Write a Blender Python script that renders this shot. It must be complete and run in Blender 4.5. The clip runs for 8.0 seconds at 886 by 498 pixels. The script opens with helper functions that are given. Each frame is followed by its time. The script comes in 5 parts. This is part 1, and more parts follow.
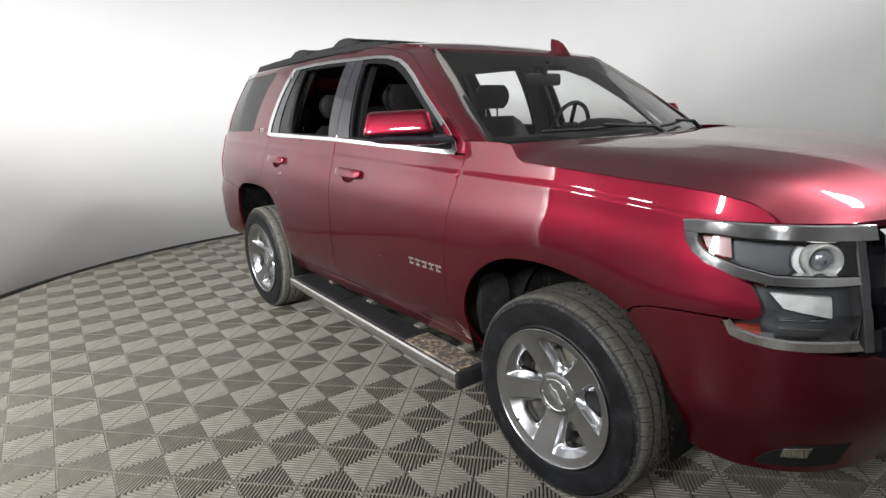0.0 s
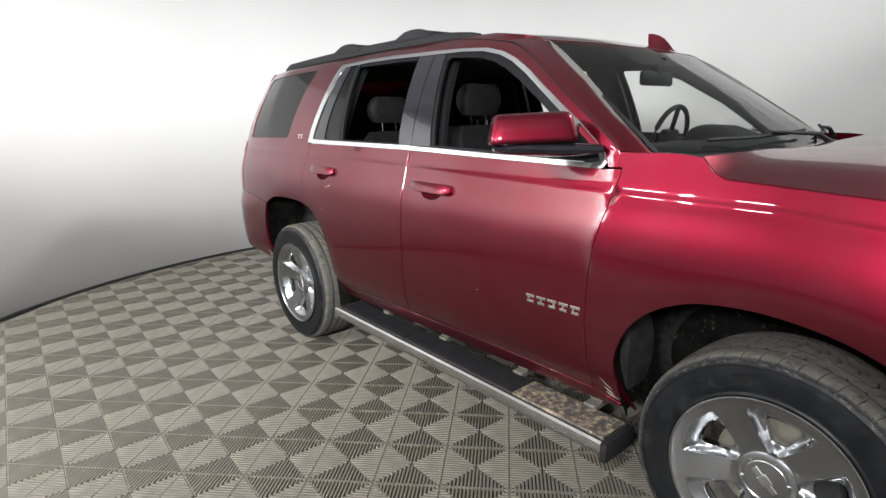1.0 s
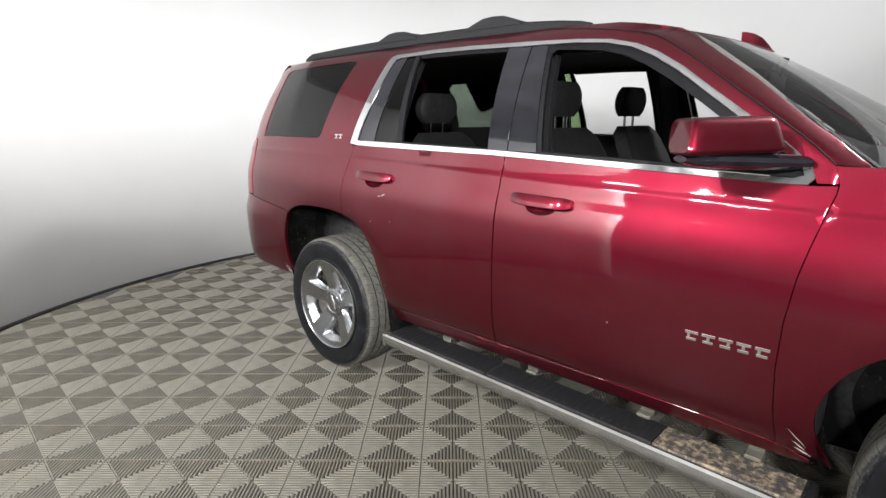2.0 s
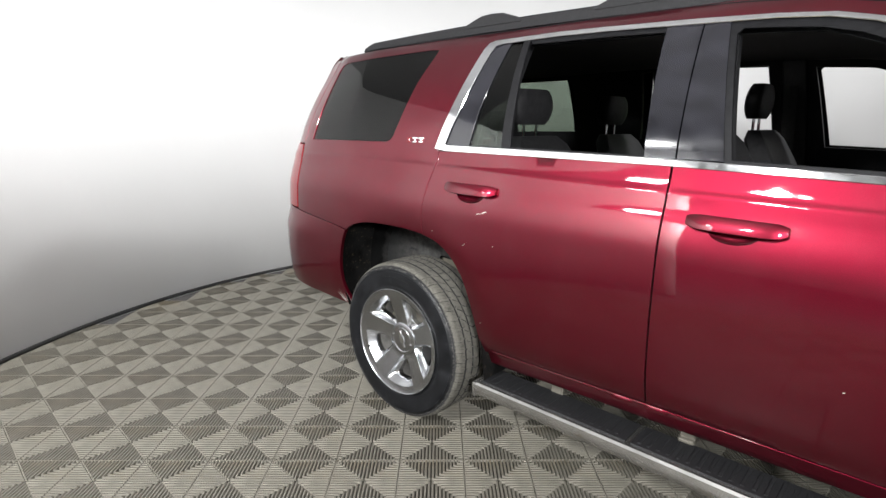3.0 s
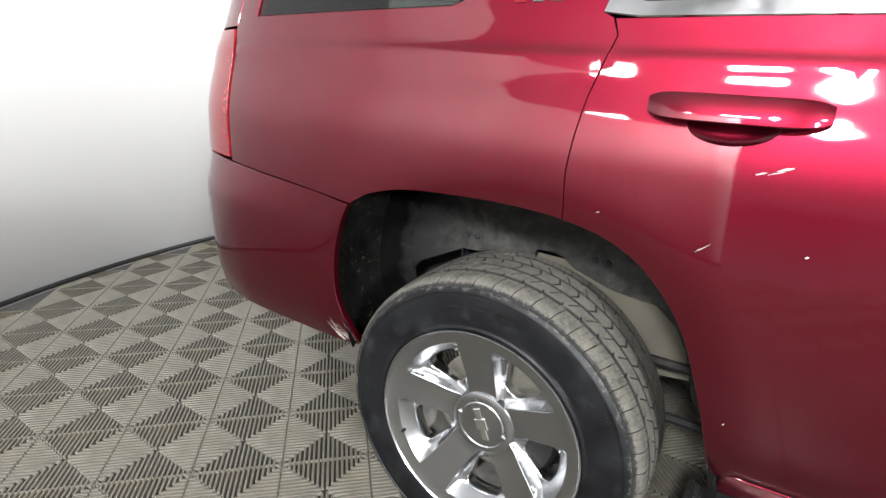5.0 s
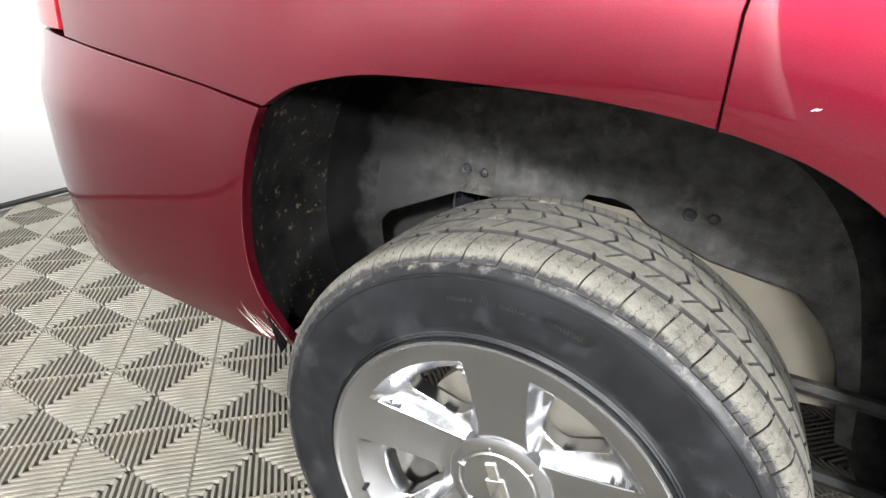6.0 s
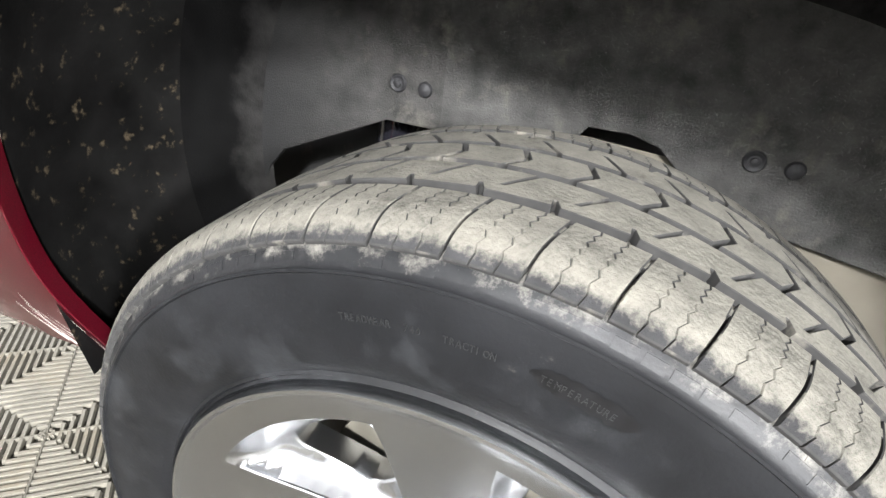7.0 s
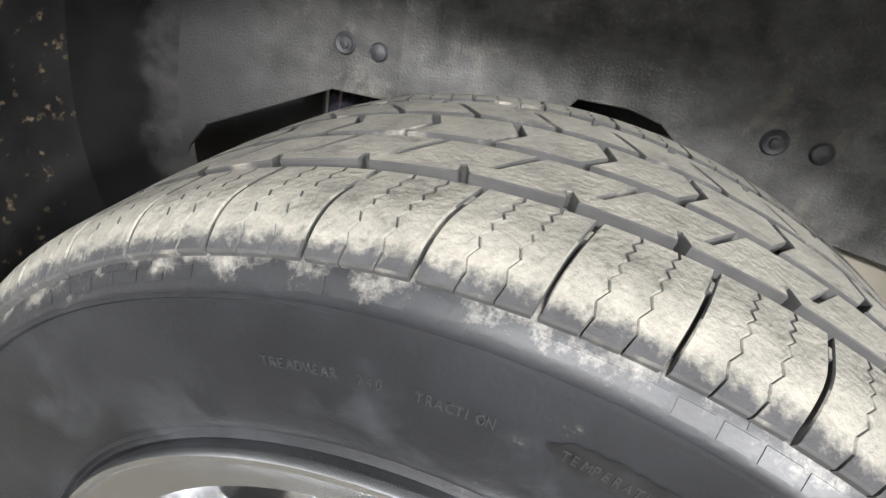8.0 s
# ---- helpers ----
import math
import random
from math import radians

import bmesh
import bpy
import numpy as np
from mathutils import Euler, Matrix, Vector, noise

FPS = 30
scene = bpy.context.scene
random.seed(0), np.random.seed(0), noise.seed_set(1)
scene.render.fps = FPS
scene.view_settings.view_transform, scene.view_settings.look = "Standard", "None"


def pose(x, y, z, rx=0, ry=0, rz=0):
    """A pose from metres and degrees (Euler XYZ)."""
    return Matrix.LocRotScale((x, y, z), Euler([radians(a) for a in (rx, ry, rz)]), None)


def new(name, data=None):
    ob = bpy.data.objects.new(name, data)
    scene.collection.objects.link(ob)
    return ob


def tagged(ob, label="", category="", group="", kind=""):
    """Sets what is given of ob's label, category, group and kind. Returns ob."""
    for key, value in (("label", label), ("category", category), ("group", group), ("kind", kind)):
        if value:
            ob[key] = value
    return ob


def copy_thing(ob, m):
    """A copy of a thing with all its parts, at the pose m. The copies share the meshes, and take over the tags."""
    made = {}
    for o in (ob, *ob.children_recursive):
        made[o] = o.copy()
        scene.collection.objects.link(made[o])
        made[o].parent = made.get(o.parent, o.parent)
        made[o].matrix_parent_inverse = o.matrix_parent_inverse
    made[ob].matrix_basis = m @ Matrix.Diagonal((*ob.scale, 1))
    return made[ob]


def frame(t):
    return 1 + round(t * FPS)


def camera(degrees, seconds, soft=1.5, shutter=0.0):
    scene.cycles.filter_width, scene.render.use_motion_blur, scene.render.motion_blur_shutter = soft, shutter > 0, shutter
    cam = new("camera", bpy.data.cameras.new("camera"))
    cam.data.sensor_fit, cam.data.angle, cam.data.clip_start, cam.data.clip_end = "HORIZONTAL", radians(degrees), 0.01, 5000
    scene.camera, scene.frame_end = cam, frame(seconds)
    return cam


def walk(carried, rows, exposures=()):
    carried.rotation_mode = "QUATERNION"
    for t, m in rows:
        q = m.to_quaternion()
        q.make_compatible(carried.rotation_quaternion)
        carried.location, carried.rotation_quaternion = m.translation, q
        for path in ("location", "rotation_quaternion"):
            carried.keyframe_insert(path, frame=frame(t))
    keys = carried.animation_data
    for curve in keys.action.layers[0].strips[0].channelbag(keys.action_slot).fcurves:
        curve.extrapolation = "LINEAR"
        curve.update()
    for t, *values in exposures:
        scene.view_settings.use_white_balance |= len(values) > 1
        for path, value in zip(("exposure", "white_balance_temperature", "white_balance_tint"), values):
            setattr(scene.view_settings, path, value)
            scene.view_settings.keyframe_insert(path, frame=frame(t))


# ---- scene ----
from mathutils.geometry import delaunay_2d_cdt

# ---------------------------------------------------------------- camera and walk
cam = camera(78.15, 8.0, soft=1.45)
ROWS = [
    (0.0, 4.184, -2.477, 1.457, 76.12, 1.87, 51.48),
    (0.5, 3.760, -2.492, 1.478, 76.21, 1.83, 50.66),
    (1.0, 3.405, -2.609, 1.462, 76.72, 1.51, 48.96),
    (1.2, 3.257, -2.659, 1.480, 76.60, 1.45, 47.89),
    (2.3, 2.417, -2.842, 1.476, 76.75, 0.10, 42.30),
    (2.5, 2.278, -2.818, 1.455, 76.96, 0.12, 42.45),
    (3.0, 1.886, -2.760, 1.451, 77.25, -0.04, 42.19),
    (3.5, 1.511, -2.633, 1.420, 77.08, 0.00, 40.91),
    (4.0, 1.135, -2.486, 1.407, 76.52, 0.07, 40.16),
    (4.5, 0.782, -2.288, 1.352, 75.59, -0.37, 37.40),
    (5.0, 0.522, -2.028, 1.251, 71.51, -0.93, 32.02),
    (5.2, 0.425, -1.930, 1.219, 69.98, -0.70, 29.95),
    (6.3, 0.131, -1.461, 1.014, 64.07, -3.68, 27.03),
    (6.5, 0.106, -1.398, 0.995, 62.73, -4.10, 25.93),
    (7.0, 0.070, -1.270, 0.930, 61.13, -5.76, 23.32),
    (7.5, 0.039, -1.222, 0.899, 60.37, -7.57, 20.34),
    (8.0, 0.028, -1.183, 0.890, 60.04, -7.91, 18.59),
]
EXPOSURES = [(0.0, 0.0), (2.3, 0.1), (4.2, 0.2), (5.0, 0.36), (5.6, 0.9), (6.3, 1.45), (7.0, 1.55), (8.0, 1.6)]
walk(cam, [(r[0], pose(*r[1:])) for r in ROWS], EXPOSURES)

# ---------------------------------------------------------------- world and lamps
world = bpy.data.worlds.new("hall_air")
world.use_nodes = True
scene.world = world
world.node_tree.nodes["Background"].inputs[0].default_value = (0.9, 0.95, 1.0, 1)
world.node_tree.nodes["Background"].inputs[1].default_value = 0.05

CEIL = 6.4
WALL_TOP = 3.05
LAMP_POWER = 215.0
FAR_POWER = 110.0
FILL_POWER = 600.0
# Lamps three to five are added fill; no such sources are known.
# x, y, z, turn, tip, half length, half breadth, glow
HALL_AND_FILL_LAMPS = [(-2.4, -9.5, 5.3, 0, 32, .40, .22, 1), (0.0, -9.5, 5.3, 0, 32, .46, .22, 1),
              (0.85, -4.6, 3.0, 62, 62, .25, .172, 2), (9.5, -7.5, 5.3, 40, 48, .50, .24, 0),
              (4.1, -4.6, 2.5, 88, 70, .285, .22, 2), (5.3, 3.7, 6.0, 150, 28, .56, .28, 0)]

# ---------------------------------------------------------------- materials
def mat(name, color, rough=0.5, metal=0.0, coat=0.0, noise_scale=0.0, amount=0.15, bump=0.0, bump_scale=None,
        dirt=None, dirt_amount=0.0, dirt_scale=6.0, spec=0.5, rough_var=0.0):
    m = bpy.data.materials.new(name)
    m.use_nodes = True
    nt = m.node_tree
    b = nt.nodes["Principled BSDF"]
    b.inputs["Base Color"].default_value = (*color, 1)
    b.inputs["Roughness"].default_value = rough
    b.inputs["Metallic"].default_value = metal
    b.inputs["Specular IOR Level"].default_value = spec
    b.inputs["Coat Weight"].default_value = coat
    b.inputs["Coat Roughness"].default_value = 0.03
    co = nt.nodes.new("ShaderNodeTexCoord")
    last = None
    if noise_scale:
        n = nt.nodes.new("ShaderNodeTexNoise")
        n.inputs["Scale"].default_value = noise_scale
        n.inputs["Detail"].default_value = 6
        nt.links.new(co.outputs["Object"], n.inputs["Vector"])
        r = nt.nodes.new("ShaderNodeValToRGB")
        r.color_ramp.elements[0].position, r.color_ramp.elements[1].position = 0.3, 0.7
        r.color_ramp.elements[0].color = (*[c * (1 - amount) for c in color], 1)
        r.color_ramp.elements[1].color = (*[min(1, c * (1 + amount)) for c in color], 1)
        nt.links.new(n.outputs["Fac"], r.inputs["Fac"])
        last = r.outputs["Color"]
        if rough_var:
            mr = nt.nodes.new("ShaderNodeMapRange")
            mr.inputs["To Min"].default_value = max(0.02, rough - rough_var)
            mr.inputs["To Max"].default_value = min(1, rough + rough_var)
            nt.links.new(n.outputs["Fac"], mr.inputs["Value"])
            nt.links.new(mr.outputs["Result"], b.inputs["Roughness"])
    if dirt:
        n2 = nt.nodes.new("ShaderNodeTexNoise")
        n2.inputs["Scale"].default_value = dirt_scale
        n2.inputs["Detail"].default_value = 9
        n2.inputs["Roughness"].default_value = 0.65
        nt.links.new(co.outputs["Object"], n2.inputs["Vector"])
        r2 = nt.nodes.new("ShaderNodeValToRGB")
        r2.color_ramp.elements[0].position = 0.62 - 0.4 * dirt_amount
        r2.color_ramp.elements[1].position = 0.78 - 0.4 * dirt_amount
        nt.links.new(n2.outputs["Fac"], r2.inputs["Fac"])
        mx = nt.nodes.new("ShaderNodeMix")
        mx.data_type = "RGBA"
        nt.links.new(r2.outputs["Color"], mx.inputs["Factor"])
        if last:
            nt.links.new(last, mx.inputs["A"])
        else:
            mx.inputs["A"].default_value = (*color, 1)
        mx.inputs["B"].default_value = (*dirt, 1)
        last = mx.outputs["Result"]
    if last:
        nt.links.new(last, b.inputs["Base Color"])
    if bump:
        n3 = nt.nodes.new("ShaderNodeTexNoise")
        n3.inputs["Scale"].default_value = bump_scale or noise_scale * 3
        n3.inputs["Detail"].default_value = 5
        nt.links.new(co.outputs["Object"], n3.inputs["Vector"])
        bp = nt.nodes.new("ShaderNodeBump")
        bp.inputs["Strength"].default_value = bump
        bp.inputs["Distance"].default_value = 0.002
        nt.links.new(n3.outputs["Fac"], bp.inputs["Height"])
        nt.links.new(bp.outputs["Normal"], b.inputs["Normal"])
    return m


def glass_mat(name, tint, rough=0.0):
    m = bpy.data.materials.new(name)
    m.use_nodes = True
    nt = m.node_tree
    out = nt.nodes["Material Output"]
    nt.nodes.remove(nt.nodes["Principled BSDF"])
    tr = nt.nodes.new("ShaderNodeBsdfTransparent")
    tr.inputs["Color"].default_value = (*tint, 1)
    gl = nt.nodes.new("ShaderNodeBsdfGlossy")
    gl.inputs["Roughness"].default_value = rough + 0.01
    fr = nt.nodes.new("ShaderNodeFresnel")
    fr.inputs["IOR"].default_value = 1.5
    mx = nt.nodes.new("ShaderNodeMixShader")
    nt.links.new(fr.outputs["Fac"], mx.inputs["Fac"])
    nt.links.new(tr.outputs["BSDF"], mx.inputs[1])
    nt.links.new(gl.outputs["BSDF"], mx.inputs[2])
    nt.links.new(mx.outputs["Shader"], out.inputs["Surface"])
    return m


def paint_mat():
    """Deep red tinted metallic lacquer under a clear coat."""
    m = mat("red_lacquer", (0.25, 0.006, 0.026), 0.40, 0.92, 1.0)
    nt = m.node_tree
    b = nt.nodes["Principled BSDF"]
    b.inputs["Coat IOR"].default_value = 1.47
    co = nt.nodes.new("ShaderNodeTexCoord")
    v = nt.nodes.new("ShaderNodeTexVoronoi")
    v.inputs["Scale"].default_value = 1400
    nt.links.new(co.outputs["Object"], v.inputs["Vector"])
    r = nt.nodes.new("ShaderNodeValToRGB")
    r.color_ramp.elements[0].color = (0.108, 0.0009, 0.0095, 1)
    r.color_ramp.elements[1].color = (0.165, 0.0018, 0.0160, 1)
    nt.links.new(v.outputs["Color"], r.inputs["Fac"])
    n = nt.nodes.new("ShaderNodeTexNoise")
    n.inputs["Scale"].default_value = 5
    n.inputs["Detail"].default_value = 8
    nt.links.new(co.outputs["Object"], n.inputs["Vector"])
    r2 = nt.nodes.new("ShaderNodeValToRGB")
    r2.color_ramp.elements[0].position, r2.color_ramp.elements[1].position = 0.45, 0.8
    r2.color_ramp.elements[0].color = (0.006, 0.006, 0.006, 1)
    r2.color_ramp.elements[1].color = (0.03, 0.03, 0.03, 1)
    nt.links.new(n.outputs["Fac"], r2.inputs["Fac"])
    mx = nt.nodes.new("ShaderNodeMix")
    mx.data_type = "RGBA"
    nt.links.new(r2.outputs["Color"], mx.inputs["Factor"])
    nt.links.new(r.outputs["Color"], mx.inputs["A"])
    mx.inputs["B"].default_value = (0.34, 0.27, 0.275, 1)
    nt.links.new(mx.outputs["Result"], b.inputs["Base Color"])
    mr = nt.nodes.new("ShaderNodeMapRange")
    mr.inputs["To Min"].default_value, mr.inputs["To Max"].default_value = 0.018, 0.05
    nt.links.new(n.outputs["Fac"], mr.inputs["Value"])
    nt.links.new(mr.outputs["Result"], b.inputs["Coat Roughness"])
    return m


PAINT = paint_mat()
CHROME = mat("bright_chrome", (0.86, 0.87, 0.88), 0.08, 1.0, noise_scale=30, amount=0.04, rough_var=0.05)
RIM_CHROME = mat("wheel_chrome", (0.49, 0.50, 0.515), 0.24, 1.0, noise_scale=14, amount=0.03, rough_var=0.02)
RIM_DARK = mat("wheel_barrel", (0.30, 0.29, 0.27), 0.5, 0.6, noise_scale=20, amount=0.3)
BLACK_GLOSS = mat("gloss_black", (0.012, 0.012, 0.016), 0.12, 0, 0.6, noise_scale=14, amount=0.4, rough_var=0.08)
BLACK_PLASTIC = mat("black_plastic", (0.014, 0.014, 0.015), 0.6, spec=0.25, noise_scale=120, amount=0.3, bump=0.15, bump_scale=500)
BLACK_TRIM = mat("weather_strip", (0.008, 0.008, 0.009), 0.6, spec=0.2, noise_scale=60, amount=0.3)
UNDER = mat("underbody_black", (0.016, 0.016, 0.016), 0.7, noise_scale=12, amount=0.4, dirt=(0.06, 0.05, 0.04), dirt_amount=0.05, dirt_scale=14, spec=0.2)
LEATHER = mat("black_leather", (0.0145, 0.0142, 0.0152), 0.62, spec=0.22, noise_scale=40, amount=0.3, bump=0.3, bump_scale=260)
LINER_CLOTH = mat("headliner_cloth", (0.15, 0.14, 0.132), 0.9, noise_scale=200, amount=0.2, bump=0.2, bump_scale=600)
GREY_TRIM = mat("grey_pillar_trim", (0.07, 0.07, 0.068), 0.7, noise_scale=80, amount=0.12)
GLASS_CLEAR = glass_mat("clear_glass", (0.965, 0.985, 0.97))
GLASS_TINT = glass_mat("privacy_glass", (0.42, 0.47, 0.42))
GLASS_GREEN = glass_mat("green_glass", (0.55, 0.66, 0.47))
LENS = glass_mat("lamp_lens", (0.96, 0.97, 0.98))
LAMP_GREY = mat("lamp_grey", (0.045, 0.045, 0.048), 0.4, noise_scale=40, amount=0.25)
LAMP_BOWL = mat("lamp_bowl", (0.72, 0.71, 0.67), 0.35, 0.25, noise_scale=30, amount=0.2)
PROJECTOR = mat("projector_lens", (0.22, 0.22, 0.23), 0.1, 0.3, 0.8, noise_scale=50, amount=0.4)
AMBER = mat("amber_reflector", (0.20, 0.014, 0.005), 0.3, coat=0.3, noise_scale=90, amount=0.3)
RED_LENS = mat("red_lens", (0.17, 0.007, 0.011), 0.2, coat=0.35, noise_scale=60, amount=0.25)
RUBBER = mat("tyre_rubber", (0.0062, 0.0066, 0.0076), 0.46, noise_scale=18, amount=0.35, bump=0.12, bump_scale=300, dirt=(0.018, 0.019, 0.021), dirt_amount=0.22, dirt_scale=14, rough_var=0.12, spec=0.25)


def sidewall_dust(m):
    """Pale dried mud on the shoulder of the tyre, outside the moulded ring."""
    nt = m.node_tree
    b = nt.nodes["Principled BSDF"]
    co = nt.nodes.new("ShaderNodeTexCoord")
    sx = nt.nodes.new("ShaderNodeSeparateXYZ")
    cb = nt.nodes.new("ShaderNodeCombineXYZ")
    nt.links.new(co.outputs["Object"], sx.inputs[0])
    nt.links.new(sx.outputs["X"], cb.inputs["X"])
    nt.links.new(sx.outputs["Z"], cb.inputs["Z"])
    ln = nt.nodes.new("ShaderNodeVectorMath")
    ln.operation = "LENGTH"
    nt.links.new(cb.outputs[0], ln.inputs[0])
    mr = nt.nodes.new("ShaderNodeMapRange")
    mr.inputs["From Min"].default_value, mr.inputs["From Max"].default_value = 0.362, 0.388
    mr.inputs["To Min"].default_value, mr.inputs["To Max"].default_value = 0.0, 0.33
    nt.links.new(ln.outputs["Value"], mr.inputs["Value"])
    n = nt.nodes.new("ShaderNodeTexNoise")
    n.inputs["Scale"].default_value, n.inputs["Detail"].default_value, n.inputs["Roughness"].default_value = 46, 10, 0.76
    nt.links.new(co.outputs["Object"], n.inputs["Vector"])
    ad = nt.nodes.new("ShaderNodeMath")
    nt.links.new(n.outputs["Fac"], ad.inputs[0])
    nt.links.new(mr.outputs["Result"], ad.inputs[1])
    r = nt.nodes.new("ShaderNodeValToRGB")
    r.color_ramp.elements[0].position, r.color_ramp.elements[1].position = 0.64, 0.80
    nt.links.new(ad.outputs[0], r.inputs["Fac"])
    mx = nt.nodes.new("ShaderNodeMix")
    mx.data_type = "RGBA"
    nt.links.new(r.outputs["Color"], mx.inputs["Factor"])
    nt.links.new(b.inputs["Base Color"].links[0].from_socket, mx.inputs["A"])
    mx.inputs["B"].default_value = (0.11, 0.105, 0.094, 1)
    nt.links.new(mx.outputs["Result"], b.inputs["Base Color"])


sidewall_dust(RUBBER)
WALL = mat("white_booth_wall", (0.65, 0.65, 0.645), 0.6, noise_scale=1.2, amount=0.02, bump=0.05, bump_scale=60)
STRIP = mat("black_base_strip", (0.012, 0.012, 0.012), 0.5, noise_scale=30, amount=0.3)
SCUFF = mat("scraped_primer", (0.55, 0.47, 0.44), 0.8, noise_scale=200, amount=0.3)
HALL_CEILING = mat("hall_ceiling", (0.8, 0.8, 0.8), 0.8, noise_scale=2, amount=0.06)
HALL = mat("hall_wall", (0.5, 0.5, 0.5), 0.8, noise_scale=2, amount=0.1)
CONCRETE = mat("concrete_slab", (0.07, 0.068, 0.066), 0.8, noise_scale=3, amount=0.2, bump=0.2)
TILE = mat("grey_tile_plastic", (0.140, 0.131, 0.108), 0.42, noise_scale=2.2, amount=0.12, dirt=(0.124, 0.097, 0.055), dirt_amount=0.42, dirt_scale=2.2, rough_var=0.1)
# Same tile plastic on the rib sides, lightened so they look lit.
TILE_SIDE = mat("lit_tile_side", (0.160, 0.150, 0.124), 0.6, noise_scale=12, amount=0.3)
# Dark plate stands in for the shaded hollow below the open ribs.
TILE_GAP = mat("tile_gap_shade", (0.030, 0.027, 0.020), 0.9, noise_scale=20, amount=0.4)
BOARD_METAL = mat("brushed_step_metal", (0.60, 0.59, 0.57), 0.24, 0.95, noise_scale=9, amount=0.08, rough_var=0.06, dirt=(0.40, 0.35, 0.27), dirt_amount=0.04, dirt_scale=16)
WORN_PAD = mat("worn_step_pad", (0.05, 0.045, 0.04), 0.7, noise_scale=90, amount=0.5, bump=0.6, bump_scale=120, dirt=(0.30, 0.235, 0.16), dirt_amount=0.36, dirt_scale=44)
STEEL = mat("dusty_brake_steel", (0.15, 0.14, 0.115), 0.6, 0.4, noise_scale=16, amount=0.2)
DUSTY = mat("dusty_beige_panel", (0.12, 0.108, 0.085), 0.9, noise_scale=9, amount=0.15, bump=0.2)


def emission(name, color, strength):
    m = bpy.data.materials.new(name)
    m.use_nodes = True
    nt = m.node_tree
    nt.nodes.remove(nt.nodes["Principled BSDF"])
    e = nt.nodes.new("ShaderNodeEmission")
    e.inputs["Color"].default_value = (*color, 1)
    e.inputs["Strength"].default_value = strength
    nt.links.new(e.outputs["Emission"], nt.nodes["Material Output"].inputs["Surface"])
    return m


LAMP_GLOW = emission("lamp_glow", (0.985, 0.99, 1.0), LAMP_POWER)
FAR_GLOW = emission("far_lamp_glow", (0.985, 0.99, 1.0), FAR_POWER)
# Glow of the two strongest added fill lamps.
FILL_GLOW = emission("fill_lamp_glow", (0.985, 0.99, 1.0), FILL_POWER)


# ---------------------------------------------------------------- mesh helpers
def smooth(me, on=True):
    me.polygons.foreach_set("use_smooth", [on] * len(me.polygons))
    if on:
        me.set_sharp_from_angle(angle=math.radians(33))
    return me


def part(name, bm, material, parent=None, label="", shade=True):
    me = bpy.data.meshes.new(name)
    bmesh.ops.recalc_face_normals(bm, faces=bm.faces)
    bm.to_mesh(me)
    bm.free()
    me.materials.append(material)
    smooth(me, shade)
    ob = new(name, me)
    if parent:
        ob.parent = parent
    if label:
        tagged(ob, label)
    return ob


def box(bm, lo, hi, m=None):
    vs = [bm.verts.new((x, y, z)) for x in (lo[0], hi[0]) for y in (lo[1], hi[1]) for z in (lo[2], hi[2])]
    if m:
        for v in vs:
            v.co = m @ v.co
    fs = [bm.faces.new([vs[i] for i in f]) for f in ((0, 1, 3, 2), (4, 6, 7, 5), (0, 4, 5, 1), (2, 3, 7, 6), (0, 2, 6, 4), (1, 5, 7, 3))]
    return vs, fs


def rbox(bm, lo, hi, r=0.01, seg=2, m=None):
    """A box with rounded edges."""
    b2 = bmesh.new()
    box(b2, lo, hi)
    bmesh.ops.recalc_face_normals(b2, faces=b2.faces)
    bmesh.ops.bevel(b2, geom=list(b2.edges), offset=r, segments=seg, profile=0.5, affect="EDGES")
    join(bm, b2, m)


def join(bm, other, m=None):
    table = {}
    for v in other.verts:
        table[v] = bm.verts.new(m @ v.co if m else v.co)
    for f in other.faces:
        bm.faces.new([table[v] for v in f.verts])
    other.free()


def tube(bm, pts, r, n=8, flat=1.0, close=True):
    """A round bar along the points; r is a number or one radius a point."""
    pts = [Vector(p) for p in pts]
    rings = []
    for i, p in enumerate(pts):
        d = (pts[min(i + 1, len(pts) - 1)] - pts[max(i - 1, 0)]).normalized()
        up = Vector((0, 0, 1)) if abs(d.z) < 0.9 else Vector((0, 1, 0))
        a = d.cross(up).normalized()
        b = a.cross(d)
        rr = r[i] if isinstance(r, (list, tuple)) else r
        rings.append([bm.verts.new(p + rr * (math.cos(2 * math.pi * k / n) * a + flat * math.sin(2 * math.pi * k / n) * b)) for k in range(n)])
    for u, v in zip(rings, rings[1:]):
        for k in range(n):
            bm.faces.new((u[k], u[(k + 1) % n], v[(k + 1) % n], v[k]))
    if close:
        bm.faces.new(rings[0])
        bm.faces.new(rings[-1])


def grid_mesh(bm, rows, close_u=False):
    vs = [[bm.verts.new(p) for p in row] for row in rows]
    for a, b in zip(vs, vs[1:]):
        n = len(a)
        for k in range(n if close_u else n - 1):
            bm.faces.new((a[k], a[(k + 1) % n], b[(k + 1) % n], b[k]))
    return vs


def lathe(bm, profile, n=64, axis_y=True):
    """A ring of revolution round the y axis; profile of (radius, y)."""
    rows = []
    for r, y in profile:
        rows.append([(r * math.sin(2 * math.pi * k / n), y, r * math.cos(2 * math.pi * k / n)) for k in range(n)])
    return grid_mesh(bm, rows, True)


def inside(p, poly):
    x, y = p
    hit = False
    j = len(poly) - 1
    for i in range(len(poly)):
        (xi, yi), (xj, yj) = poly[i], poly[j]
        if (yi > y) != (yj > y) and x < (xj - xi) * (y - yi) / (yj - yi) + xi:
            hit = not hit
        j = i
    return hit


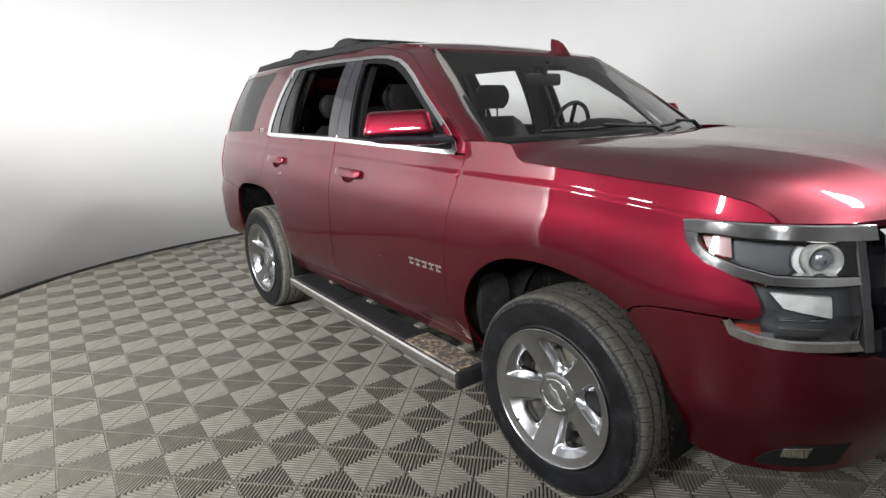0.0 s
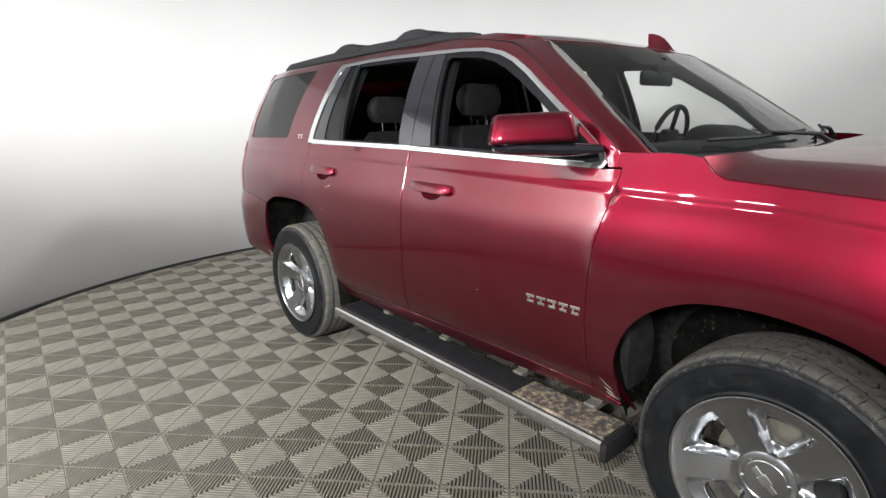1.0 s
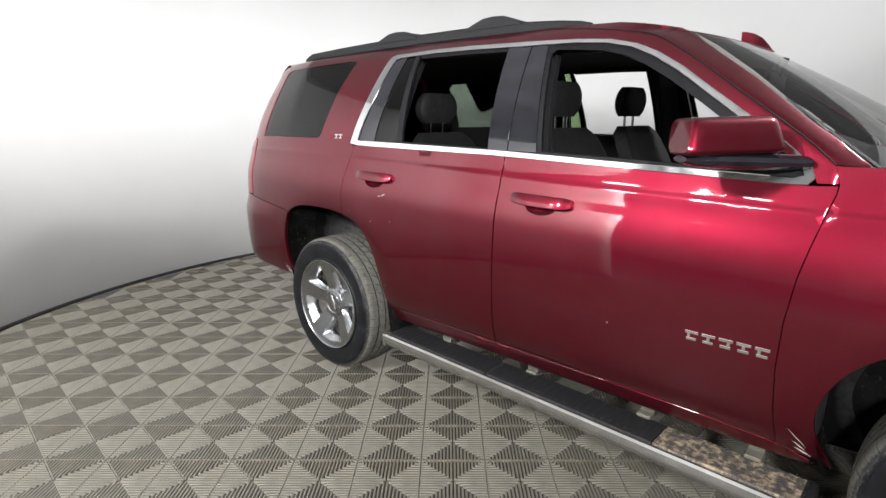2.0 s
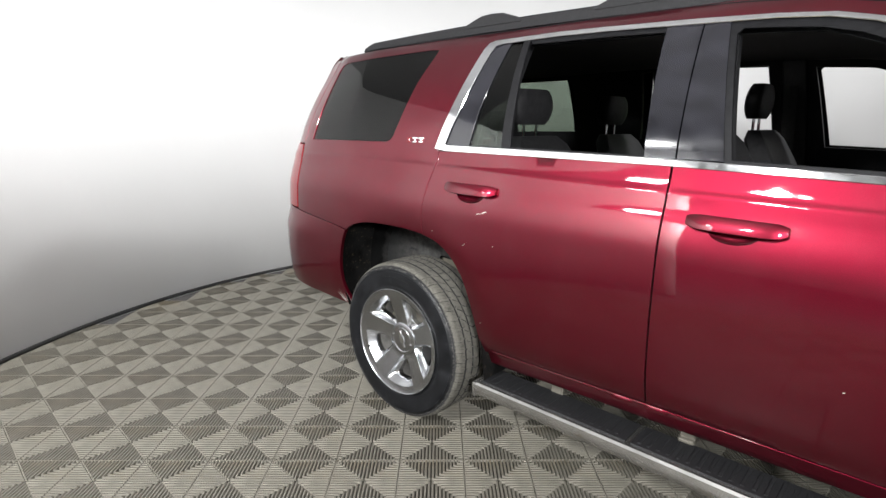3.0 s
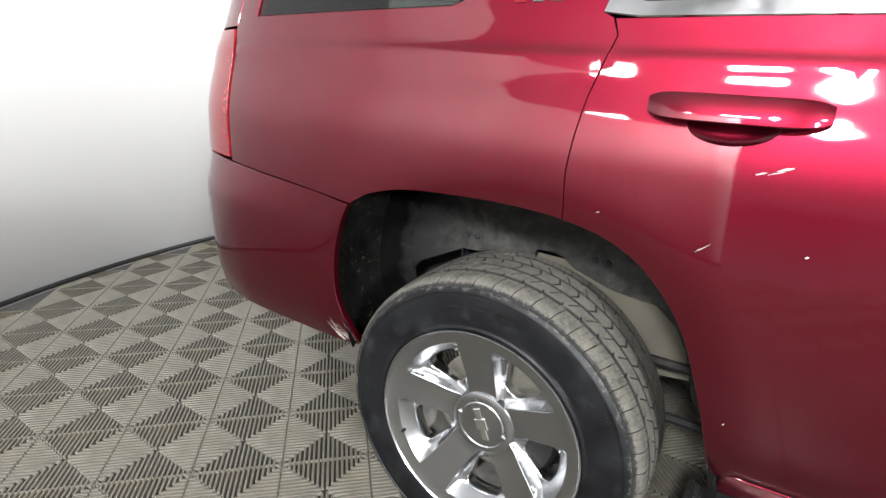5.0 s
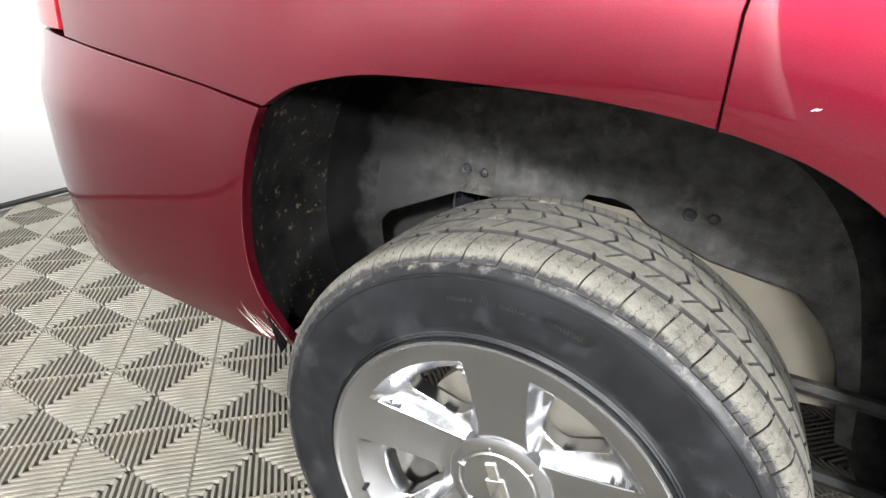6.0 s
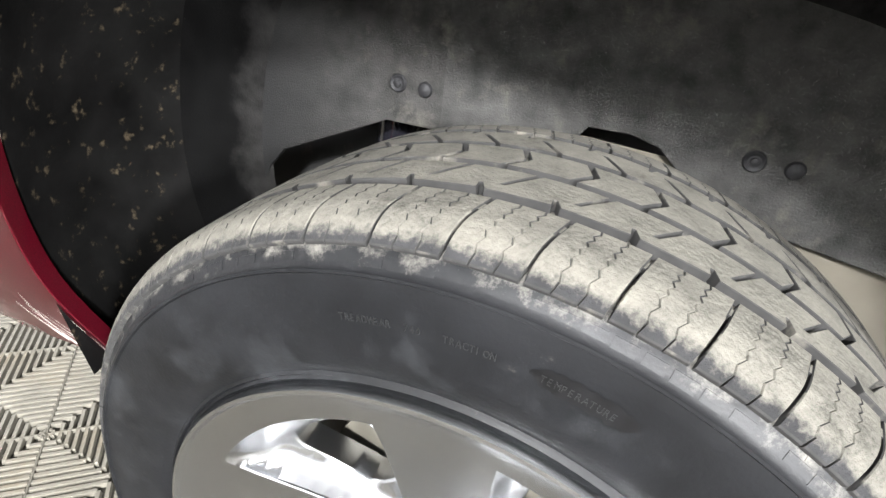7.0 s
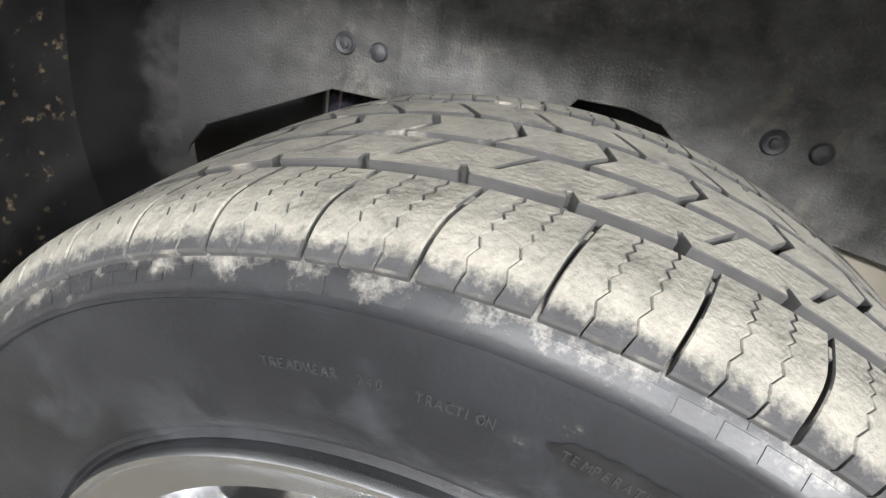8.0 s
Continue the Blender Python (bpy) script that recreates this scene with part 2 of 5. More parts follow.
def dense(poly, step):
    out = []
    for a, b in zip(poly, poly[1:] + poly[:1]):
        n = max(1, int(math.hypot(b[0] - a[0], b[1] - a[1]) / step + 0.5))
        out += [(a[0] + (b[0] - a[0]) * k / n, a[1] + (b[1] - a[1]) * k / n) for k in range(n)]
    return out


def area2(poly):
    return sum(a[0] * b[1] - b[0] * a[1] for a, b in zip(poly, poly[1:] + poly[:1]))


def shrink(poly, g):
    """Moves a polygon's outline inwards by g."""
    if area2(poly) < 0:
        poly = poly[::-1]
    out = []
    n = len(poly)
    for i in range(n):
        a, b, c = poly[i - 1], poly[i], poly[(i + 1) % n]
        d1, d2 = Vector((b[0] - a[0], b[1] - a[1])), Vector((c[0] - b[0], c[1] - b[1]))
        if d1.length < 1e-9 or d2.length < 1e-9:
            out.append(b)
            continue
        n1, n2 = Vector((-d1.y, d1.x)).normalized(), Vector((-d2.y, d2.x)).normalized()
        m = n1 + n2
        m = m / max(0.5, m.length_squared) * 2 if m.length > 1e-6 else n1
        out.append((b[0] + g * m.x, b[1] + g * m.y))
    return out


def soften(poly, r=0.02, n=4):
    """Rounds a polygon's corners."""
    out = []
    k = len(poly)
    for i in range(k):
        a, b, c = (Vector(poly[j % k]) for j in (i - 1, i, i + 1))
        u, v = a - b, c - b
        e = min(r, u.length * 0.45, v.length * 0.45)
        p, q = b + u.normalized() * e, b + v.normalized() * e
        for t in range(n + 1):
            t /= n
            out.append(tuple((1 - t) ** 2 * p + 2 * t * (1 - t) * b + t * t * q))
    return out


def clean(poly):
    out = []
    for p in poly:
        if not out or math.hypot(p[0] - out[-1][0], p[1] - out[-1][1]) > 1e-4:
            out.append(p)
    if math.hypot(out[0][0] - out[-1][0], out[0][1] - out[-1][1]) < 1e-4:
        out.pop()
    return out


def fill(outer, holes=(), step=0.025, lines=()):
    """Triangles of a flat region with holes: points, faces and the boundary loops."""
    loops = [clean(dense(list(p), step)) for p in (outer, *holes)]
    if area2(loops[0]) < 0:
        loops[0].reverse()
    for h in loops[1:]:
        if area2(h) > 0:
            h.reverse()
    pts, edges, index = [], [], []
    for lp in loops:
        b = len(pts)
        index.append(list(range(b, b + len(lp))))
        pts += lp
        edges += [(b + i, b + (i + 1) % len(lp)) for i in range(len(lp))]
    bnd = np.array(pts)
    xs, ys = [p[0] for p in loops[0]], [p[1] for p in loops[0]]
    nx, ny = int((max(xs) - min(xs)) / step) + 1, int((max(ys) - min(ys)) / step) + 1
    for f in lines:
        for k in range(int((max(xs) - min(xs)) / .03) + 1):
            x = min(xs) + .03 * k
            p = (x, f(x))
            if inside(p, loops[0]) and not any(inside(p, h) for h in loops[1:]):
                if np.min((bnd[:, 0] - p[0]) ** 2 + (bnd[:, 1] - p[1]) ** 2) > .008 ** 2:
                    pts.append(p)
    for i in range(nx + 1):
        for j in range(ny + 1):
            p = (min(xs) + (i + 0.5 * (j % 2)) * step, min(ys) + j * step)
            if inside(p, loops[0]) and not any(inside(p, h) for h in loops[1:]):
                if np.min((bnd[:, 0] - p[0]) ** 2 + (bnd[:, 1] - p[1]) ** 2) > (0.55 * step) ** 2 and all(abs(p[1] - f(p[0])) > .009 for f in lines):
                    pts.append(p)
    res = delaunay_2d_cdt([Vector(p) for p in pts], edges, [], 0, 1e-6)
    vs, fs, orig = res[0], res[2], res[3]
    table = {}
    for i, o in enumerate(orig):
        for k in o:
            table[k] = i
    keep = []
    for f in fs:
        c = (sum(vs[i][0] for i in f) / len(f), sum(vs[i][1] for i in f) / len(f))
        if inside(c, loops[0]) and not any(inside(c, h) for h in loops[1:]):
            keep.append(tuple(f))
    return [tuple(v) for v in vs], keep, [[table[k] for k in lp] for lp in index]


def slab(bm, fn, outer, holes=(), step=0.025, thick=0.012, chamfer=0.0015, lines=()):
    """A curved sheet fn(u, v, depth) over a region, with edges of some depth and a small round-over."""
    pts, fs, loops = fill(outer, holes, step, lines)
    top = [bm.verts.new(fn(u, v, 0.0)) for u, v in pts]
    for f in fs:
        try:
            bm.faces.new([top[i] for i in f])
        except ValueError:
            pass
    for lp in loops:
        n = len(lp)
        ring = [top[i] for i in lp]
        P = [pts[i] for i in lp]
        off = []
        for i in range(n):
            a, c = P[i - 1], P[(i + 1) % n]
            d = Vector((c[0] - a[0], c[1] - a[1]))
            nn = Vector((d.y, -d.x)).normalized() if d.length > 1e-9 else Vector((0, 0))
            off.append((P[i][0] + nn.x * chamfer, P[i][1] + nn.y * chamfer))
        r2 = [bm.verts.new(fn(u, v, chamfer)) for u, v in off]
        r3 = [bm.verts.new(fn(u, v, thick)) for u, v in off]
        for a, b in ((ring, r2), (r2, r3)):
            for i in range(n):
                j = (i + 1) % n
                bm.faces.new((a[i], b[i], b[j], a[j]))


# ---------------------------------------------------------------- the car's side surface
# Metres in the car's own frame: x ahead from the rear axle, y to its left, z up from the floor.
PLAN = [(3.95, 0.0), (3.945, .2), (3.93, .4), (3.90, .55), (3.85, .68), (3.78, .79), (3.69, .875), (3.57, .94), (3.42, .985), (3.2, 1.01), (2.9, 1.022), (2.4, 1.024), (1.6, 1.024), (.8, 1.024), (.2, 1.022), (-.3, 1.016), (-.6, 1.006), (-.82, .99), (-.965, .958), (-1.065, .908), (-1.135, .838), (-1.182, .735), (-1.212, .58), (-1.235, .4), (-1.24, .2), (-1.242, 0.0)]


def catmull(P, n=12):
    out = []
    for i in range(len(P) - 1):
        a, b, c, d = P[max(i - 1, 0)], P[i], P[i + 1], P[min(i + 2, len(P) - 1)]
        for k in range(n):
            t = k / n
            out.append(tuple(.5 * ((2 * q) + (-p + r) * t + (2 * p - 5 * q + 4 * r - w) * t * t + (-p + 3 * q - 3 * r + w) * t ** 3) for p, q, r, w in zip(a, b, c, d)))
    out.append(tuple(P[-1]))
    return out


_pl = catmull(PLAN)
_s = [0.0]
for (_a, _b), (_c, _d) in zip(_pl, _pl[1:]):
    _s.append(_s[-1] + math.hypot(_c - _a, _d - _b))
_i0 = min(range(len(_pl)), key=lambda i: abs(_pl[i][0] - 1.6))
PS = np.array([_s[_i0] + _pl[_i0][0] - v for v in _s])[::-1]
PX = np.array([p[0] for p in _pl])[::-1]
PW = np.array([p[1] for p in _pl])[::-1]
NX, NW = -np.gradient(PW, PS), np.gradient(PX, PS)
S_FRONT, S_REAR = float(PS[-1]), float(PS[0])


def crease(x):
    return float(np.interp(x, [-1.2, -.4, .5, 1.4, 2.4, 2.9, 3.4, 3.7, 4], [1.30, 1.30, 1.275, 1.245, 1.213, 1.20, 1.15, 1.12, 1.1]))


def hermite(x, xs, ys):
    """A smooth monotone curve through the knots."""
    if x <= xs[0]:
        return ys[0]
    if x >= xs[-1]:
        return ys[-1]
    i = max(k for k in range(len(xs) - 1) if xs[k] <= x)

    def slope(k):
        if k == 0 or k == len(xs) - 1:
            j = min(k, len(xs) - 2)
            return (ys[j + 1] - ys[j]) / (xs[j + 1] - xs[j])
        a = (ys[k] - ys[k - 1]) / (xs[k] - xs[k - 1])
        b = (ys[k + 1] - ys[k]) / (xs[k + 1] - xs[k])
        return 0.0 if a * b <= 0 else 2 * a * b / (a + b)
    h = xs[i + 1] - xs[i]
    t = (x - xs[i]) / h
    return ((2 * t ** 3 - 3 * t * t + 1) * ys[i] + (t ** 3 - 2 * t * t + t) * h * slope(i) + (3 * t * t - 2 * t ** 3) * ys[i + 1] + (t ** 3 - t * t) * h * slope(i + 1))


def inset(z, x):
    c = crease(x)
    b = c + .10
    k = .091 + .47 * (1.80 - b - .06)
    o = hermite(z, [.30, .42, .50, .56, .62, .75, .90, c - .20, c - .13, c - .04, c - .010, c + .008, b, b + .06, 1.80, 1.86, 1.90],
                [.115, .075, .040, .019, .0095, .002, .001, .008, .0205, .0465, .0525, .0600, .082, .095, k, k + .07, k + .2])
    if x < -.45 and z > 1.30:
        o += .05 * min(1.0, (-.45 - x) / .45) * min(1.0, (z - 1.30) / .40)
    # the panels roll in towards the wheel arches
    for cx, cz, rx, rz in ((0.02, 0.50, 0.475, 0.475), (2.93, 0.43, 0.485, 0.48)):
        if z > 0.3:
            rho = (abs((x - cx) / rx) ** 2.3 + abs((z - cz) / rz) ** 2.3) ** (1 / 2.3)
            dd = (rho - 1.0) * 0.47
            if dd < 0.10:
                o += 0.010 * (1 - max(dd, -0.02) / 0.10) ** 2
    return o


def surf(s, z, d=0.0, side=-1):
    x, w = float(np.interp(s, PS, PX)), float(np.interp(s, PS, PW))
    nx, nw = float(np.interp(s, PS, NX)), float(np.interp(s, PS, NW))
    k = math.hypot(nx, nw)
    o = inset(z, x) + d
    return (x - nx / k * o, side * (w - nw / k * o), z)


def panel(name, poly, material, parent, d=0.0, thick=0.014, step=0.025, gap=0.0019, side=-1, holes=(), label="", chamfer=0.0010):
    bm = bmesh.new()
    outer = shrink(poly, gap) if gap else list(poly)
    off = d if callable(d) else (lambda u, v: d)
    lines = [lambda s, q=q: crease(float(np.interp(s, PS, PX))) + q for q in (-.015, -.0065, 0, .0065, .015)] if material is PAINT and step > .02 else ()
    slab(bm, lambda u, v, e: surf(u, v, off(u, v) + e, side), outer, holes, step, thick, chamfer, lines)
    return part(name, bm, material, parent, label)


def sheet(name, poly, material, parent, d=0.0, thick=0.004, step=0.04, side=-1, label="", holes=()):
    """A pane: front and back."""
    bm = bmesh.new()
    pts, fs, loops = fill(poly, holes, step)
    a = [bm.verts.new(surf(u, v, d, side)) for u, v in pts]
    b = [bm.verts.new(surf(u, v, d + thick, side)) for u, v in pts]
    for f in fs:
        bm.faces.new([a[i] for i in f])
        bm.faces.new([b[i] for i in reversed(f)])
    for lp in loops:
        for i, j in zip(lp, lp[1:] + lp[:1]):
            bm.faces.new((a[i], b[i], b[j], a[j]))
    return part(name, bm, material, parent, label)


# ---------------------------------------------------------------- the booth
ROOM_C, ROOM_R = (0.95, 0.0), 3.95


def wall_line(r):
    """Plan of the booth's wall: a round end that opens out into a straighter wing."""
    pts = [(ROOM_C[0] + r * math.cos(radians(a)), ROOM_C[1] + r * math.sin(radians(a))) for a in np.linspace(2, 222, 84)]
    p, d = Vector(pts[-1]), (Vector(pts[-1]) - Vector(pts[-2])).normalized()
    for k in range(20):
        d = Matrix.Rotation(radians(1.15), 2) @ d
        p = p + d * 0.141
        pts.append(tuple(p))
    return pts


def curved_wall(name, r, z0, z1, thick, material, label, category):
    bm = bmesh.new()
    rows = []
    for k, (p, q) in enumerate(zip(wall_line(r), wall_line(r + thick))):
        top = z1 - 0.50 * min(1.0, max(0.0, (k - 84) / 7)) if z1 > 1 else z1
        rows.append([(*p, z0), (*p, top), (*q, top), (*q, z0)])
    vs = grid_mesh(bm, rows, True)
    bm.faces.new(vs[0])
    bm.faces.new(vs[-1])
    ob = part(name, bm, material, shade=False)
    for f in ob.data.polygons:
        f.use_smooth = abs(f.normal.z) < 0.5
    return tagged(ob, label, category, kind="structure")


curved_wall("wall_curved", ROOM_R, -0.02, WALL_TOP, 0.10, WALL, "smooth white curved wall of an open photo booth", "wall")
curved_wall("baseboard", ROOM_R - 0.013, 0.0, 0.026, 0.0125, STRIP, "thin black strip along the foot of the curved white wall", "baseboard")

bm = bmesh.new()
box(bm, (-8, -14, -0.20), (14, 8, -0.012))
floor = tagged(part("floor", bm, CONCRETE, shade=False), "dark slab under interlocking grey ribbed plastic tiles", "floor", kind="structure")

for nm, lo, hi in (("wall_north", (-8, 8, -0.2), (14, 8.1, CEIL)), ("wall_south", (-8, -14.1, -0.2), (14, -14, CEIL)), ("wall_east", (14, -14, -0.2), (14.1, 8, CEIL)), ("wall_west", (-8.1, -14, -0.2), (-8, 8, CEIL))):
    bm = bmesh.new()
    box(bm, lo, hi)
    tagged(part(nm, bm, HALL, shade=False), "plain grey wall of the hall round the booth", "wall", kind="structure")
bm = bmesh.new()
box(bm, (-8.1, -14.1, CEIL), (14.1, 8.1, CEIL + 0.1))
tagged(part("ceiling", bm, HALL_CEILING, shade=False), "plain white ceiling of the hall", "ceiling", kind="structure")


def hall_lamp(x, y, z, turn, tip, w, h, glow):
    """A long flat lamp hung on two rods under the hall's ceiling; tip leans its face towards the booth."""
    e = new("hall_lamp")
    e.matrix_basis = pose(x, y, z, 0, 0, turn)
    tagged(e, "long white lamp with a bright diffuser, hung from the ceiling as hall lamp or added fill", "lamp", "hall lamps")
    lean = pose(0, 0, 0, tip, 0, 0)
    bm = bmesh.new()
    loop = soften([(-w, -h), (w, -h), (w, h), (-w, h)], 0.15, 6)
    big = soften([(-w - .02, -h - .02), (w + .02, -h - .02), (w + .02, h + .02), (-w - .02, h + .02)], 0.16, 6)
    vs = grid_mesh(bm, [[lean @ Vector((u, v, q)) for u, v in lp] for lp, q in ((loop, .012), (loop, 0), (big, 0), (big, .05), (loop, .075))], True)
    bm.faces.new(vs[-1])
    part("housing", bm, WALL, e)
    bm = bmesh.new()
    bm.faces.new([bm.verts.new(lean @ Vector((u, v, .008))) for u, v in loop])
    part("diffuser", bm, (LAMP_GLOW, FAR_GLOW, FILL_GLOW)[glow], e, "glowing white diffuser")
    for q in (-.65 * w, .65 * w):
        bm = bmesh.new()
        tube(bm, [(q, 0, .06), (q, 0, CEIL - z)], .006, 6)
        part("rod", bm, STRIP, e)
    return e


for row in HALL_AND_FILL_LAMPS:
    hall_lamp(*row)

# ---------------------------------------------------------------- floor tiles
TS, TANG, TORG = 0.28303, 42.396, (-0.5261, -1.6501)


def tile_mesh():
    verts, faces, idx = [], [], []

    def q(*p):
        b = len(verts)
        verts.extend(p)
        faces.append(tuple(range(b, b + len(p))))

    def rib(x0, x1, y0, y1, swap, i=0.0012, z1=0.0):
        f = (lambda x, y, z: (y, x, z)) if swap else (lambda x, y, z: (x, y, z))
        b = len(verts)
        for x, y, z in ((x0, y0, -.011), (x1, y0, -.011), (x1, y1, -.011), (x0, y1, -.011), (x0 + i, y0 + i, z1), (x1 - i, y0 + i, z1), (x1 - i, y1 - i, z1), (x0 + i, y1 - i, z1)):
            verts.append(f(x, y, z))
        for a in ((4, 5, 6, 7), (0, 1, 5, 4), (1, 2, 6, 5), (2, 3, 7, 6), (3, 0, 4, 7)):
            faces.append(tuple(b + k for k in (a if not swap else a[::-1])))
            idx.append(0 if a == (4, 5, 6, 7) and z1 == 0 else 2)
    n = 18
    e = 0.0020
    pitch = (TS - 2 * e) / n
    wide = pitch * 0.60
    for swap in (False, True):
        rib(-.0008, TS + .0008, -.0008, e, swap, 0.0004)
        rib(-.0008, TS + .0008, TS - e, TS + .0008, swap, 0.0004)
        for k in range(n):
            c = e + (k + 0.5) * pitch
            ln = min(c, TS - c) - 0.0015
            if ln > e + 0.004:
                rib(c - wide / 2, c + wide / 2, e, ln, swap)
                rib(c - wide / 2, c + wide / 2, TS - ln, TS - e, swap)
    b = len(verts)
    verts.extend(((0, 0, -.0105), (TS, 0, -.0105), (TS, TS, -.0105), (0, TS, -.0105)))
    faces.append((b, b + 1, b + 2, b + 3))
    idx.append(1)
    return verts, faces, idx


TV, TF, TI = tile_mesh()
tme = bpy.data.meshes.new("tile")
tme.from_pydata(TV, [], TF)
tme.materials.append(TILE)
tme.materials.append(TILE_GAP)
tme.materials.append(TILE_SIDE)
tme.polygons.foreach_set("material_index", TI)
tme.update()
near, far = [], []
ca, sa = math.cos(radians(TANG)), math.sin(radians(TANG))
for i in range(-26, 27):
    for j in range(-26, 27):
        cx = TORG[0] + TS * ((i + .5) * ca - (j + .5) * sa)
        cy = TORG[1] + TS * ((i + .5) * sa + (j + .5) * ca)
        rr = math.hypot(cx - ROOM_C[0], cy - ROOM_C[1])
        if rr < ROOM_R - 0.02 or (cx > 1.0 and -4.6 < cy < 0 and cx < 6):
            x0, y0 = TORG[0] + TS * (i * ca - j * sa), TORG[1] + TS * (i * sa + j * ca)
            corner = max(math.hypot(x0 + TS * (u * ca - v * sa) - ROOM_C[0], y0 + TS * (u * sa + v * ca) - ROOM_C[1]) for u in (0, 1) for v in (0, 1))
            (near if -2.7 < cx < 3.0 and -3.1 < cy < 0.2 and corner < ROOM_R + .3 else far).append((x0, y0))
near.sort(key=lambda p: math.hypot((p[0] + 0.3) * 0.8, p[1] + 1.4))
far += near[300:]
FLOOR_TILES = near[:300]
fv, ff, fi = [], [], []
TVA = np.array(TV)
R2 = np.array([[ca, -sa], [sa, ca]])
TXY = TVA[:, :2] @ R2.T
base = 0
for x0, y0 in far:
    fv.append(np.column_stack([TXY + (x0, y0), TVA[:, 2]]))
    ff += [tuple(base + k for k in f) for f in TF]
    fi += TI
    base += len(TV)
me = bpy.data.meshes.new("outer_tiles")
me.from_pydata(np.concatenate(fv).tolist(), [], ff)
me.materials.append(TILE)
me.materials.append(TILE_GAP)
me.materials.append(TILE_SIDE)
me.polygons.foreach_set("material_index", fi)
me.update()
ob = tagged(new("outer_tiles", me), "grey ribbed plastic floor tiles in a chequered pattern", kind="stuff")
ob.parent = floor

# ---------------------------------------------------------------- the car
car = tagged(new("car"), "dark red sport utility vehicle with chrome wheels, parked on ribbed tiles", "car")

REAR_ARCH = [(-.41, .49), (-.45, .60), (-.457, .69), (-.44, .80), (-.40, .90), (-.355, .937), (-.30, .959), (-.2, .977), (-.02, .980), (.10, .974), (.185, .962), (.27, .937), (.347, .885), (.416, .792), (.462, .667), (.49, .56), (.505, .47)]
FRONT_ARCH = [(2.50, .42), (2.455, .53), (2.445, .62), (2.47, .71), (2.52, .79), (2.60, .855), (2.70, .897), (2.80, .912), (2.90, .914), (3.02, .899), (3.13, .868), (3.24, .81), (3.32, .72), (3.37, .60), (3.40, .47)]
RA, FA = catmull(REAR_ARCH, 5), catmull(FRONT_ARCH, 5)
RA_BUMP = [p for p in RA if p[0] < -.30 and p[1] < .918]
RA_QUART = [p for p in RA if p[0] < .17 and (p[1] > .918)]
RA_DOOR = [p for p in RA if p[0] > .172]
R_SHUT = [(.172, .963), (.170, 1.063), (.178, 1.13), (.190, 1.20), (.212, 1.27), (.226, 1.31), (.214, 1.342)]
BELT = [(.215, 1.341), (.5, 1.338), (.8, 1.334), (1.24, 1.323), (1.5, 1.314), (1.8, 1.302), (2.1, 1.292), (2.335, 1.284)]
CH_OUT = [(.195, 1.352), (.21, 1.40), (.27, 1.58), (.335, 1.775), (.352, 1.80), (.38, 1.808), (.67, 1.813), (.9, 1.809), (1.21, 1.798), (1.45, 1.785), (1.6, 1.770), (1.71, 1.743), (1.8, 1.705), (1.9, 1.648), (2.03, 1.559), (2.2, 1.445), (2.29, 1.377), (2.333, 1.333), (2.345, 1.305), (2.330, 1.287), (2.29, 1.286), (1.8, 1.303), (1.2, 1.326), (.26, 1.343)]
CH_IN = [(.252, 1.370), (.30, 1.51), (.375, 1.755), (.392, 1.783), (.42, 1.792), (.67, 1.797), (.9, 1.793), (1.21, 1.782), (1.45, 1.773), (1.585, 1.760), (1.697, 1.734), (1.787, 1.695), (1.888, 1.637), (2.018, 1.548), (2.184, 1.431), (2.272, 1.365), (2.311, 1.330), (2.318, 1.312), (2.29, 1.303), (1.8, 1.320), (1.2, 1.345), (.27, 1.366)]
QW = [(-.80, 1.374), (-.79, 1.45), (-.755, 1.75), (-.735, 1.783), (-.70, 1.793), (.0, 1.802), (.055, 1.797), (.045, 1.765), (-.01, 1.645), (-.07, 1.46), (-.092, 1.405), (-.11, 1.383), (-.14, 1.374)]
F_SHUT = [(2.352, .46), (2.335, .60), (2.328, .74), (2.332, .88), (2.348, 1.02), (2.368, 1.12), (2.39, 1.215), (2.403, 1.265), (2.405, 1.288)]
BUMP_SEAM = [(-.388, .919), (-.50, .935), (-.61, .948), (-.83, .971), (-.95, .982)]
A_EDGE = [(2.468, 1.338), (2.372, 1.416), (2.298, 1.466), (2.132, 1.594), (2.011, 1.677), (1.935, 1.729), (1.858, 1.779)]
DITCH = catmull([(-.6, 1.851), (.365, 1.848), (1.018, 1.852), (1.3, 1.842), (1.491, 1.823), (1.65, 1.797), (1.775, 1.766), (1.929, 1.677), (2.1, 1.56), (2.3, 1.42), (2.388, 1.345)], 8)


def pillar_wrap(u, v):
    """How far the pillar's face turns in from the ditch line towards the windscreen."""
    if u < 1.5:
        return 0.0
    w = float(np.interp(v, [p[1] for p in DITCH[:40:-1]], [p[0] for p in DITCH[:40:-1]]))
    f = min(1.0, max(0.0, (u - w) * .62 / .056))
    q = min(1.0, max(0.0, (u - 1.5) / .35))
    return 0.062 * f ** 1.25 * q * q * (3 - 2 * q)

HOOD_EDGE = [(2.665, 1.334), (2.685, 1.315), (2.705, 1.291), (2.74, 1.2725), (2.85, 1.264), (2.96, 1.256), (3.08, 1.246), (3.18, 1.238), (3.32, 1.228), (3.458, 1.213), (3.572, 1.189), (3.611, 1.172), (3.638, 1.150), (3.642, 1.137)]
LAMP_EDGE = [(3.391, 1.135), (3.396, 1.094), (3.425, 1.045), (3.462, 1.021), (3.545, .990), (3.595, .970), (3.623, .915), (3.625, .885), (3.60, .868)]
DRS_BOT = 0.497


